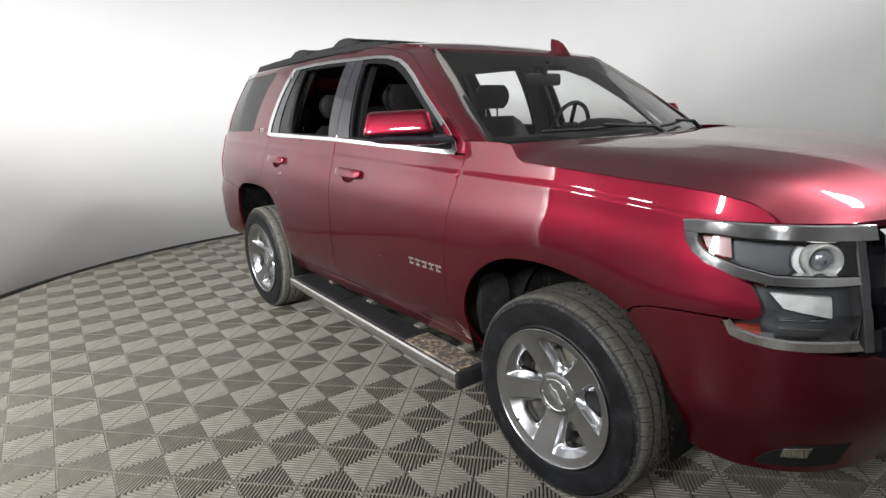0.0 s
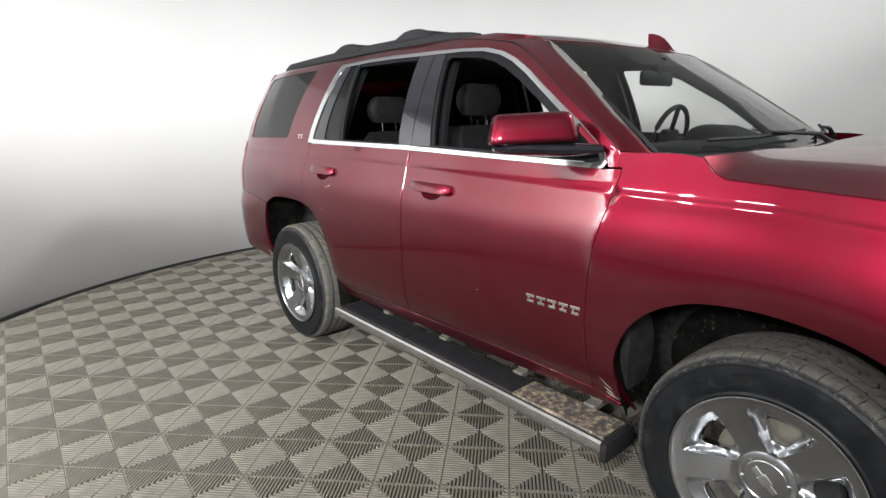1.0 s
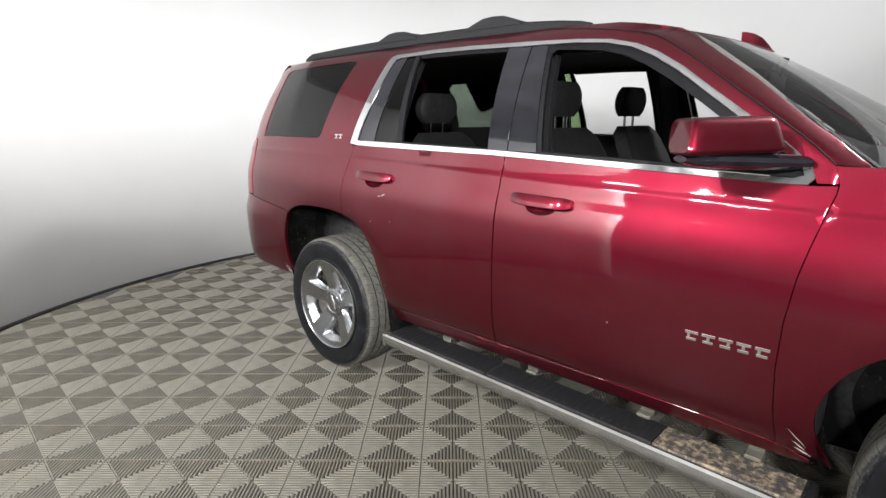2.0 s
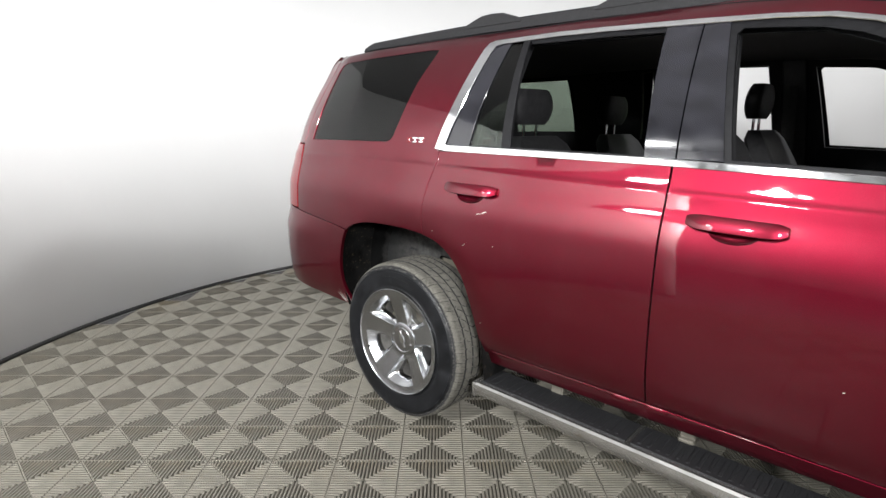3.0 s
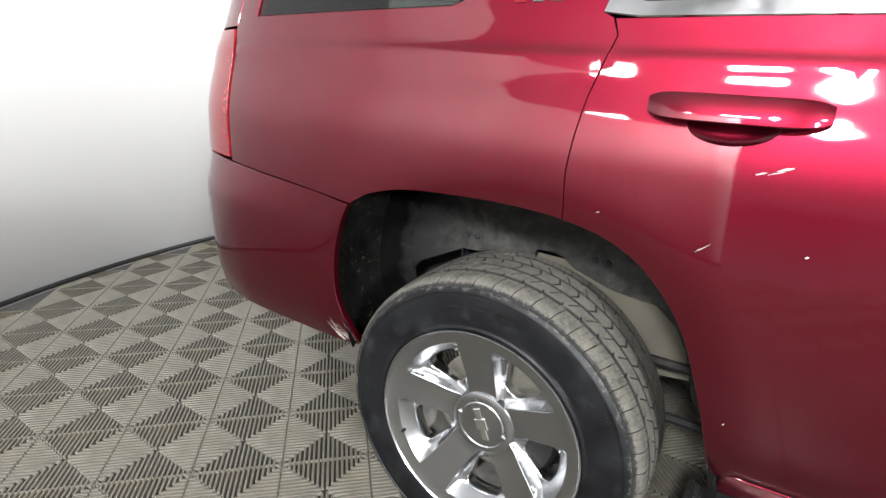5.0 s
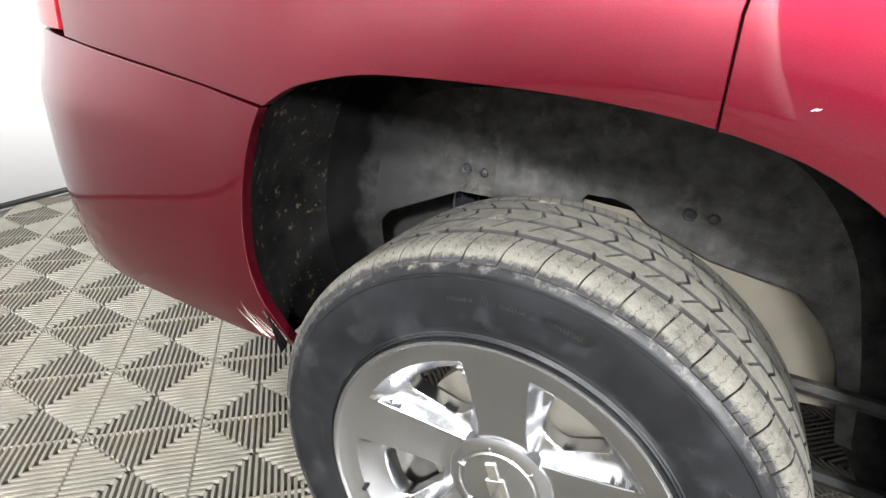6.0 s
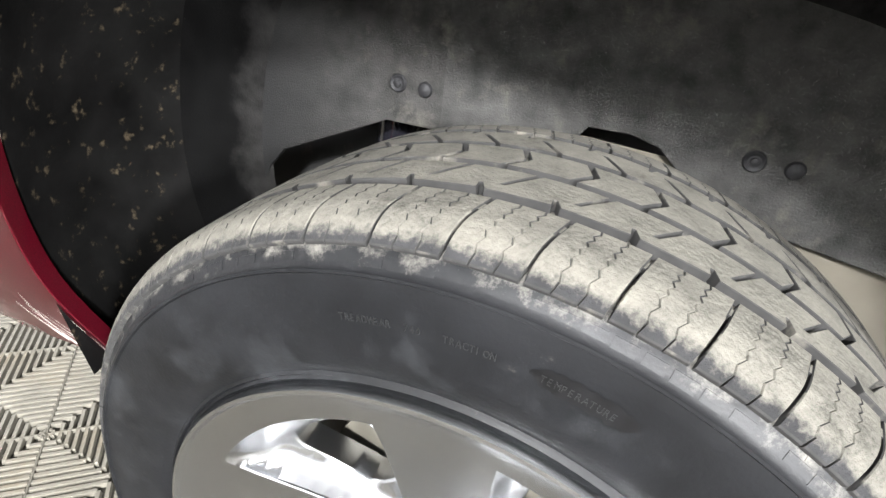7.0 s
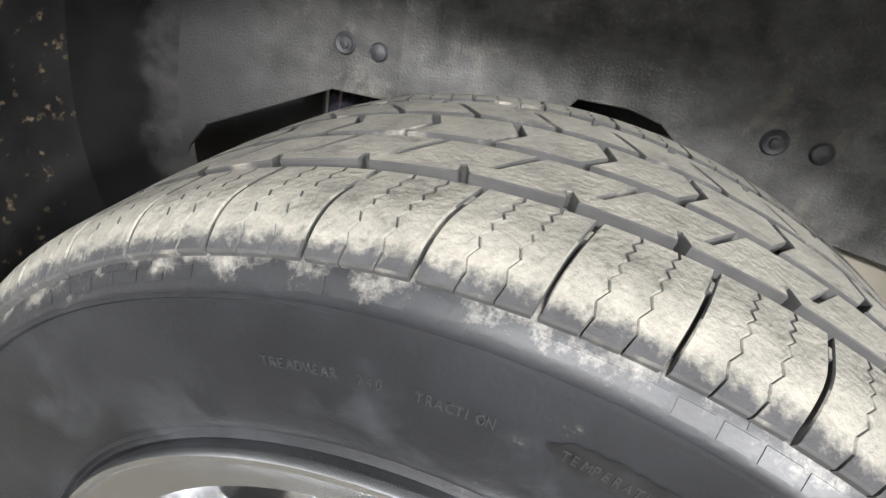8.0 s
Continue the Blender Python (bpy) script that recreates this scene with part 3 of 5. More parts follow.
def handle_hole(s0, z0):
    return [(s0 + .070 * math.cos(t), z0 + .033 * math.sin(t)) for t in np.linspace(0, 2 * math.pi, 25)[:-1]]


def door_handle(s0, s1, z0, z1, parent, side):
    """A strap handle over a scooped cup."""
    c, zc = (s0 + s1) / 2, (z0 + z1) / 2
    bm = bmesh.new()
    rows = []
    for k in range(21):
        t = k / 20
        e = 1 - abs(2 * t - 1) ** 8
        lift = 0.008 + 0.020 * (1 - abs(2 * t - 1) ** 4)
        h = 0.013 + 0.0095 * e
        ring = []
        for u, v in ((-.45, -1), (-.9, -.85), (-1, -.5), (-.8, .55), (-.45, 1), (.45, 1), (.9, .8), (1, .4), (1, -.5), (.75, -.9)):
            ring.append(surf(s0 + (s1 - s0) * t, z0 + (z1 - z0) * t + h * u, -lift + 0.009 * v, side))
        rows.append(ring)
    vs = grid_mesh(bm, rows, True)
    bm.faces.new(vs[0])
    bm.faces.new(vs[-1])
    h = part("door_handle", bm, PAINT, parent, "red strap door handle")
    bm = bmesh.new()
    rows = []
    for q, d in ((1.04, 0.0005), (.97, .004), (.84, .009), (.6, .012), (.2, .013)):
        rows.append([surf(c + .070 * q * math.cos(t), zc - .024 + .033 * q * math.sin(t), d, side) for t in np.linspace(0, 2 * math.pi, 25)[:-1]])
    vs = grid_mesh(bm, rows, True)
    bm.faces.new(vs[-1])
    part("handle_cup", bm, PAINT, h)

for side in (-1, 1):
    # quarter panel and roof rail side, with the quarter window cut out
    quarter = RA_QUART + R_SHUT + [(.195, 1.352), (.21, 1.40), (.27, 1.58), (.335, 1.775), (.352, 1.80), (.36, 1.85), (-.80, 1.84), (-.83, 1.80), (-.875, 1.60), (-.905, 1.40), (-.91, 1.345), (-.885, 1.30), (-.875, 1.15), (-.872, .975)] + BUMP_SEAM[3::-1]
    panel("quarter_panel", quarter, PAINT, car, side=side, holes=[QW])
    sheet("quarter_glass", shrink(QW, 0.003), GLASS_TINT, car, d=0.004, side=side, label="dark privacy-tinted rear quarter window")
    # cant rail and A pillar
    cant = [(.36, 1.85), (.352, 1.80)] + CH_OUT[5:19] + [(2.352, 1.291), (2.403, 1.292), (2.389, 1.3455)] + A_EDGE + [(1.83, 1.795), (1.76, 1.812), (1.6, 1.838), (1.3, 1.852), (.8, 1.855)]
    panel("roof_side_rail", cant, PAINT, car, d=pillar_wrap, side=side, gap=0.0006, step=0.013)
    # doors
    rdoor = new("rear_door")
    rdoor.parent = car
    tagged(rdoor, "red rear door with its window lowered")
    panel("door_skin", RA_DOOR + [(.56, DRS_BOT), (.9, DRS_BOT - .002), (1.237, DRS_BOT), (1.236, .8), (1.238, 1.1), (1.240, 1.323)] + [p for p in BELT if p[0] < 1.24][::-1] + R_SHUT[5::-1], PAINT, rdoor, side=side, holes=[handle_hole(.442, 1.166)])
    door_handle(.305, .577, 1.197, 1.190, rdoor, side)
    fdoor = new("front_door")
    fdoor.parent = car
    tagged(fdoor, "red front door with its window lowered")
    panel("door_skin", [(1.241, DRS_BOT), (1.7, DRS_BOT - .005), (2.1, DRS_BOT - .016), (2.30, DRS_BOT - .028), (2.352, .47)] + F_SHUT[1:] + [p for p in BELT if p[0] > 1.24][::-1] + [(1.244, 1.323), (1.242, 1.1), (1.240, .8)], PAINT, fdoor, side=side, holes=[handle_hole(1.457, 1.136)])
    door_handle(1.318, 1.597, 1.166, 1.158, fdoor, side)
    panel("window_trim", CH_OUT, CHROME, car, d=-0.004, thick=0.016, side=side, holes=[CH_IN], gap=0.0, label="bright chrome window surround", step=0.03, chamfer=0.0025)
    # black pillar covers
    panel("pillar_cover", [(.248, 1.366), (.30, 1.51), (.375, 1.755), (.392, 1.783), (.47, 1.792), (.462, 1.76), (.405, 1.50), (.385, 1.364)], BLACK_GLOSS, rdoor, d=0.003, side=side, gap=0.001)
    sheet("vent_glass", [(.39, 1.362), (.41, 1.50), (.466, 1.76), (.475, 1.794), (.535, 1.795), (.56, 1.36)], GLASS_GREEN if side > 0 else GLASS_TINT, rdoor, d=0.008, side=side, label="fixed tinted vent pane")
    panel("vent_bar", [(.553, 1.358), (.529, 1.798), (.556, 1.798), (.597, 1.357)], BLACK_TRIM, rdoor, d=0.004, side=side, gap=0)
    panel("pillar_cover", [(1.143, 1.346), (1.115, 1.786), (1.236, 1.784), (1.246, 1.346)], BLACK_GLOSS, rdoor, d=0.002, side=side, gap=0.001)
    panel("pillar_cover", [(1.250, 1.346), (1.240, 1.784), (1.318, 1.782), (1.392, 1.343)], BLACK_GLOSS, fdoor, d=0.002, side=side, gap=0.001)
    top_in = [(.556, 1.795), (.9, 1.794), (1.115, 1.787), (1.115, 1.765), (.9, 1.772), (.575, 1.776)]
    panel("window_seal", top_in, BLACK_TRIM, rdoor, d=0.008, side=side, gap=0)
    front_in = [(1.318, 1.788), (1.45, 1.779), (1.585, 1.766), (1.70, 1.740), (1.79, 1.701), (1.892, 1.643), (2.022, 1.554), (2.188, 1.437), (2.276, 1.371), (2.318, 1.334), (2.322, 1.306), (2.22, 1.306), (2.215, 1.36), (2.14, 1.42), (1.99, 1.525), (1.86, 1.61), (1.76, 1.666), (1.67, 1.706), (1.57, 1.732), (1.45, 1.745), (1.36, 1.752), (1.345, 1.735), (1.412, 1.342), (1.39, 1.343)]
    panel("window_seal", front_in, BLACK_TRIM, fdoor, d=0.008, side=side, gap=0)
    panel("belt_seal", [(.59, 1.357), (1.145, 1.345), (1.145, 1.352), (.59, 1.366)], BLACK_TRIM, rdoor, d=0.006, side=side, gap=0)
    panel("belt_seal", [(1.39, 1.338), (2.29, 1.305), (2.29, 1.314), (1.39, 1.348)], BLACK_TRIM, fdoor, d=0.006, side=side, gap=0)
    # front fender
    fender = F_SHUT + [(2.388, 1.343), (2.46, 1.342), (2.52, 1.344), (2.60, 1.342)] + HOOD_EDGE + LAMP_EDGE + [(3.53, .870), (3.42, .869), (3.324, .862), (3.27, .845), (3.235, .822)] + [p for p in FA if p[0] < 3.235][::-1] + [(2.47, .44)]
    panel("front_fender", fender, PAINT, car, side=side)
    # bumpers
    rb = RA_BUMP + [(-.388, .917)] + BUMP_SEAM[1:] + [(-1.1, .985), (S_REAR, .985), (S_REAR, .52), (-1.5, .52), (-1.1, .53), (-.9, .525), (-.65, .505), (-.435, .481)]
    panel("rear_bumper", rb, PAINT, car, d=lambda u, v: -.003 - .023 * min(1, max(0, (.97 - v) / .10)) * min(1, max(0, (-.5 - u) / .35)), side=side, thick=.018)
    fb = [p for p in FA if p[0] > 3.235] + [(3.41, .40), (3.6, .36), (4.0, .35), (S_FRONT, .35), (S_FRONT, .70), (4.05, .74), (3.93, .775), (3.65, .800), (3.56, .812), (3.53, .85), (3.53, .868), (3.42, .867), (3.324, .860), (3.27, .843)]
    panel("front_bumper", fb, PAINT, car, d=-0.004, side=side)
    # rear lamps and tailgate
    panel("tail_lamp", [(-.915, 1.345), (-.89, 1.30), (-.88, 1.15), (-.877, .985), (-1.08, .99), (-1.10, 1.345)], RED_LENS, car, d=-0.004, side=side, label="red vertical tail lamp lens")
    panel("tailgate", [(-.91, 1.352), (-.885, 1.60), (-.838, 1.80), (-.82, 1.845), (S_REAR, 1.845), (S_REAR, .99), (-1.09, .99), (-1.105, 1.35)], PAINT, car, side=side, gap=0.002)
    # rocker
    panel("rocker", [(.53, .492), (1.3, .490), (2.1, .476), (2.36, .462), (2.44, .43), (2.44, .415), (.53, .425)], PAINT, car, d=0.004, side=side, gap=0)

# ---- roof, hood, windscreen
def roof_edge(x, side):
    s = x
    z = float(np.interp(x, [-.8, .3, .8, 1.3, 1.6, 1.76, 1.83, 1.86], [1.838, 1.849, 1.854, 1.848, 1.834, 1.810, 1.793, 1.781]))
    return surf(s, z, pillar_wrap(s, z), side)


bm = bmesh.new()
rows = []
XS = [-.80, -.76, -.6, -.4, -.2, 0, .2, .4, .6, .8, 1.0, 1.2, 1.35, 1.45, 1.55, 1.62, 1.69, 1.75, 1.81, 1.86]
for x in XS:
    r = roof_edge(x, -1)
    row = []
    for k in range(-12, 13):
        v = k / 12
        bow = 0.0 if x < 1.6 else 0.05 * ((x - 1.6) / .26) ** 2
        back = 0.0 if x > -.4 else -0.05 * ((-.4 - x) / .4) ** 2
        crown = float(np.interp(x, [-.8, .2, 1.0, 1.4, 1.6, 1.75, 1.86], [.03, .045, .045, .038, .030, .020, .004])) * (1 - abs(v) ** 2.2)
        row.append((r[0] + (bow + back) * (1 - v * v), abs(r[1]) * v, r[2] + crown))
    rows.append(row)
grid_mesh(bm, rows)
ext = bmesh.ops.extrude_face_region(bm, geom=list(bm.faces))
bmesh.ops.translate(bm, vec=(0, 0, -0.02), verts=[v for v in ext["geom"] if isinstance(v, bmesh.types.BMVert)])
part("roof", bm, PAINT, car)
ROOF_FRONT = rows[-1]

bm = bmesh.new()
rows = []
base = [surf(2.474, 1.336, 0.066, -1), (2.57, -.60, 1.332), (2.635, -.4, 1.328), (2.675, -.2, 1.326), (2.69, 0, 1.326)]
base = base + [(x, -y, z) for x, y, z in base[-2::-1]]
for k in range(-12, 13):
    v = k / 12
    i = (v + 1) / 2 * (len(base) - 1)
    j = min(int(i), len(base) - 2)
    b = Vector(base[j]).lerp(Vector(base[j + 1]), i - j)
    t = Vector(ROOF_FRONT[k + 12]) + Vector((0.004, 0, -0.004))
    if abs(v) == 1:
        t = Vector(surf(1.864, 1.774, 0.066, int(v)))
    row = []
    for q in range(13):
        q /= 12
        p = b.lerp(t, q)
        bulge = .012 * 4 * q * (1 - q)
        row.append(p + Vector((bulge, 0, bulge * .8)) * (1 - 0.75 * v * v))
    rows.append(row)
vs = grid_mesh(bm, rows)
part("windscreen", bm, GLASS_CLEAR, car, "raked clear windscreen")
WS = rows
# black border along the windscreen's sides and foot
for nm, idx in (("windscreen_seal", (0, 1)), ("windscreen_seal", (24, 23))):
    bm = bmesh.new()
    a = [Vector(p) + Vector((0.001, 0, 0.004)) for p in rows[idx[0]]]
    b = [Vector(p).lerp(Vector(q), 0.22) + Vector((0.002, 0, 0.004)) for p, q in zip(rows[idx[0]], rows[idx[1]])]
    grid_mesh(bm, [a, b])
    part(nm, bm, BLACK_TRIM, car)

bm = bmesh.new()
rows = []
he = [(2.669, 1.3355), (2.708, 1.2935), (2.745, 1.2755), (2.96, 1.258), (3.18, 1.2405), (3.32, 1.2305), (3.458, 1.2155), (3.572, 1.1915), (3.628, 1.163)]
stations = []
for s, z in he:
    stations.append(Vector(surf(s, z, 0.0015, -1)))
for s in (3.66, 3.72, 3.79, 3.86):
    stations.append(Vector(surf(s, 1.139, -0.002, -1)))
cent = [(2.745, 1.340), (2.785, 1.344), (2.84, 1.347), (3.06, 1.345), (3.25, 1.335), (3.38, 1.324), (3.50, 1.308), (3.60, 1.290), (3.68, 1.272), (3.75, 1.248), (3.82, 1.218), (3.88, 1.185), (3.925, 1.145)]
for e, c in zip(stations, cent):
    row = []
    for k in range(-16, 17):
        v = k / 16
        a = abs(v)
        g = hermite(a, [0, .35, .50, .56, .78, .84, 1.0], [1, .965, .93, .86, .62, .52, 0])
        x = e.x + (c[0] - e.x) * (1 - a * a)
        z = e.z + (c[1] - e.z) * g
        row.append((x, abs(e.y) * v, z))
    rows.append(row)
grid_mesh(bm, rows)
ext = bmesh.ops.extrude_face_region(bm, geom=list(bm.faces))
bmesh.ops.translate(bm, vec=(0, 0, -0.02), verts=[v for v in ext["geom"] if isinstance(v, bmesh.types.BMVert)])
part("hood", bm, PAINT, car)
for side in (-1, 1):
    bm = bmesh.new()
    tube(bm, [surf(s, z, 0.0002, side) for s, z in DITCH], .0024, 6)
    part("roof_ditch_seal", bm, BLACK_TRIM, car)

# cowl under the windscreen
bm = bmesh.new()
rows = []
for k in range(-12, 13):
    v = k / 12
    w = Vector(WS[k + 12][0])
    i = (v + 1) / 2 * 32
    rows.append([w + Vector((-0.02, 0, -0.004)), w + Vector((0.02, 0, -0.010)), w + Vector((0.06, 0, -0.016 if abs(v) < .9 else -.03)), w + Vector((0.07, 0, -0.10))])
grid_mesh(bm, rows)
part("cowl", bm, BLACK_PLASTIC, car, "black plastic cowl below the windscreen")

# ---- lower shell: floor pan, fire wall, inner sides
for nm, lo, hi, r in (("floor_pan", (0.55, -.78, .40), (2.38, .78, .46), .02), ("tail_floor", (-1.15, -.60, .50), (.55, .60, .72), .02), ("engine_block", (2.30, -.62, .36), (3.75, .62, 1.12), .04), ("fire_wall", (2.36, -.90, .46), (2.44, .90, 1.25), .01)):
    bm = bmesh.new()
    rbox(bm, lo, hi, r)
    part(nm, bm, UNDER, car)
for y in (-.50, .50):
    bm = bmesh.new()
    tube(bm, [(-1.1, y, .55), (-.45, y, .66), (.35, y, .62), (.7, y, .42), (2.3, y, .40), (3.4, y, .46)], .05, 8)
    part("frame_rail", bm, UNDER, car)
side_hole_r = [(.50, 1.362), (.52, 1.78), (1.12, 1.765), (1.15, 1.345)]
side_hole_f = [(1.40, 1.337), (1.335, 1.745), (1.58, 1.728), (1.76, 1.662), (2.0, 1.51), (2.19, 1.355), (2.22, 1.31)]
side_hole_q = [(-.60, 1.405), (-.60, 1.72), (-.55, 1.755), (-.10, 1.755), (-.10, 1.41)]
vent_hole = [(.375, 1.364), (.425, 1.77), (.495, 1.775), (.475, 1.362)]
for side in (-1, 1):
    panel("inner_trim", [(.52, .47), (2.30, .47), (2.30, 1.28), (1.92, 1.655), (1.76, 1.77), (.3, 1.81), (-.80, 1.80), (-.83, .99), (.15, .99), (.42, .90)], BLACK_PLASTIC, car, d=0.072, thick=0.03, step=0.06, side=side, holes=[side_hole_r, side_hole_f, side_hole_q, vent_hole], gap=0, label="black inner door and pillar trim")
    panel("body_inner", [(.20, .98), (.42, .88), (.52, .49), (2.35, .47), (2.38, 1.27), (.22, 1.30)], UNDER, car, d=0.020, thick=0.01, step=0.08, side=side, gap=0)
    panel("body_inner", [(2.35, 1.0), (2.40, 1.27), (2.9, 1.22), (3.4, 1.14), (3.35, 1.0), (2.9, .95)], UNDER, car, d=0.022, thick=0.01, step=0.08, side=side, gap=0)
    panel("body_inner", [(-.36, .96), (-.10, 1.01), (.18, 1.0), (.21, 1.33), (-.87, 1.34), (-.87, .99), (-.5, .96)], UNDER, car, d=0.024, thick=0.01, step=0.08, side=side, gap=0)
bm = bmesh.new()
rows = []
for x in (-.82, -.4, 0, .5, 1.0, 1.5, 1.75, 1.9):
    z = float(np.interp(x, [-.8, .3, 1.3, 1.9], [1.80, 1.81, 1.81, 1.75]))
    rows.append([(x, .72 * k / 8, z + .035 * (1 - (k / 8) ** 2) - .03 * (abs(k) == 8)) for k in range(-8, 9)])
grid_mesh(bm, rows)
part("headliner", bm, LINER_CLOTH, car, "dark cloth headliner")
bm = bmesh.new()
rbox(bm, (.56, -.84, .70), (2.36, .84, .78), .02)
rbox(bm, (-.84, -.64, .74), (.57, .64, .82), .02)
for yy in (-.72, .72):
    rbox(bm, (-.84, yy - .10, 1.06), (.50, yy + .10, 1.10), .01)
part("cabin_floor", bm, BLACK_PLASTIC, car)
bm = bmesh.new()
rows = []
for y in np.linspace(-.84, .84, 15):
    q = 1 - (y / .9) ** 2
    rows.append([(2.0, y, .95), (1.93, y, 1.10), (1.96, y, 1.30), (2.03, y, 1.328), (2.25 + .1 * q, y, 1.335), (2.44 + .22 * q, y, 1.31), (2.44 + .22 * q, y, 1.0)])
grid_mesh(bm, rows)
dash = part("dashboard", bm, BLACK_PLASTIC, car, "black dashboard below the windscreen")
bm = bmesh.new()
rows = []
for y in np.linspace(.20, .62, 11):
    q = 1 - abs((y - .41) / .21) ** 4
    rows.append([(2.06, y, 1.325), (2.055, y, 1.33 + .065 * q), (2.085, y, 1.33 + .074 * q), (2.20, y, 1.33 + .066 * q), (2.33, y, 1.33 + .010 * q), (2.34, y, 1.32)])
grid_mesh(bm, rows)
part("instrument_hood", bm, BLACK_PLASTIC, dash, "black hood over the instruments")

# dark lining behind the windscreen pillars
for side in (-1, 1):
    bm = bmesh.new()
    tube(bm, [surf(s, z, .105, side) for s, z in ((2.43, 1.29), (2.36, 1.375), (2.24, 1.475), (2.08, 1.60), (1.94, 1.695), (1.84, 1.755))], [.034, .032, .032, .034, .036, .034], 10)
    part("pillar_lining", bm, LINER_CLOTH, car, "dark inner lining of the windscreen pillar")


# ---------------------------------------------------------------- wheels
TYRE_R = 0.401


def crown(v):
    a = abs(v)
    r = TYRE_R - 0.36 * v * v
    if a > 0.100:
        r -= 0.0150 * ((a - 0.100) / 0.0325) ** 2.6
    return r


def on_tread(u, v, d):
    r = crown(v) - d
    t = u / TYRE_R
    y = v if abs(v) < .114 else v - math.copysign(d * 0.6, v) * min(1, (abs(v) - .114) / .018)
    return (r * math.sin(t), y, r * math.cos(t))


def tread_mat(name="dusty_tread", dust=1.0):
    m = mat(name, (0.02, 0.02, 0.021), 0.85, noise_scale=40, amount=0.3, spec=0.25, bump=0.8, bump_scale=260)
    nt = m.node_tree
    b = nt.nodes["Principled BSDF"]
    co = nt.nodes.new("ShaderNodeTexCoord")
    sx = nt.nodes.new("ShaderNodeSeparateXYZ")
    nt.links.new(co.outputs["Object"], sx.inputs[0])
    cb = nt.nodes.new("ShaderNodeCombineXYZ")
    nt.links.new(sx.outputs["X"], cb.inputs["X"])
    nt.links.new(sx.outputs["Z"], cb.inputs["Z"])
    ln = nt.nodes.new("ShaderNodeVectorMath")
    ln.operation = "LENGTH"
    nt.links.new(cb.outputs[0], ln.inputs[0])
    n = nt.nodes.new("ShaderNodeTexNoise")
    n.inputs["Scale"].default_value = 130
    n.inputs["Detail"].default_value = 8
    n.inputs["Roughness"].default_value = 0.7
    nt.links.new(co.outputs["Object"], n.inputs["Vector"])
    ma = nt.nodes.new("ShaderNodeMath")
    ma.operation = "MULTIPLY_ADD"
    nt.links.new(n.outputs["Fac"], ma.inputs[0])
    ma.inputs[1].default_value = 0.018
    nt.links.new(ln.outputs["Value"], ma.inputs[2])
    mr = nt.nodes.new("ShaderNodeMapRange")
    mr.inputs["From Min"].default_value, mr.inputs["From Max"].default_value = 0.3915, 0.3965
    nt.links.new(ma.outputs[0], mr.inputs["Value"])
    n2 = nt.nodes.new("ShaderNodeTexNoise")
    n2.inputs["Scale"].default_value = 26
    n2.inputs["Detail"].default_value = 10
    n2.inputs["Roughness"].default_value = 0.86
    nt.links.new(co.outputs["Object"], n2.inputs["Vector"])
    r = nt.nodes.new("ShaderNodeValToRGB")
    r.color_ramp.elements[0].position, r.color_ramp.elements[1].position = 0.34, 0.64
    r.color_ramp.elements[0].color = (0.046 * dust, 0.044 * dust, 0.037 * dust, 1)
    r.color_ramp.elements[1].color = (0.165 * dust, 0.156 * dust, 0.133 * dust, 1)
    mid = r.color_ramp.elements.new(0.46)
    mid.color = (0.112 * dust, 0.107 * dust, 0.092 * dust, 1)
    nt.links.new(n2.outputs["Fac"], r.inputs["Fac"])
    mx = nt.nodes.new("ShaderNodeMix")
    mx.data_type = "RGBA"
    nt.links.new(mr.outputs["Result"], mx.inputs["Factor"])
    old = b.inputs["Base Color"].links[0].from_socket
    nt.links.new(old, mx.inputs["A"])
    nt.links.new(r.outputs["Color"], mx.inputs["B"])
    nt.links.new(mx.outputs["Result"], b.inputs["Base Color"])
    return m


TREAD = tread_mat(dust=0.85)
TREAD_DARK = tread_mat("worn_dark_tread", 0.6)
GROOVE = mat("groove_rubber", (0.017, 0.0165, 0.016), 0.9, noise_scale=60, amount=0.4, dirt=(0.12, 0.11, 0.092), dirt_amount=0.15, dirt_scale=30)
DAMP = mat("damp_rubber", (0.0052, 0.0052, 0.0058), 0.42, noise_scale=90, amount=0.4, spec=0.3, rough_var=0.15)
EMBOSS = mat("embossed_rubber", (0.012, 0.0125, 0.013), 0.4, noise_scale=60, amount=0.3)


def block(bm, poly, height=0.0085, low=0.0, step=0.011, g=0.0007):
    """One tread block over a flat region (u along the tyre, v across it)."""
    n0 = len(bm.faces)
    slab(bm, lambda u, v, d: on_tread(u, v, d + low), shrink(poly, g), (), step, height, 0.0007)
    return n0


def wavy(u0, v0, u1, v1, n=8, amp=0.0010):
    pts = []
    for k in range(n + 1):
        t = k / n
        w = amp * (1 if k % 2 else -1) * (0 < k < n)
        pts.append((u0 + (u1 - u0) * t + w, v0 + (v1 - v0) * t))
    return pts


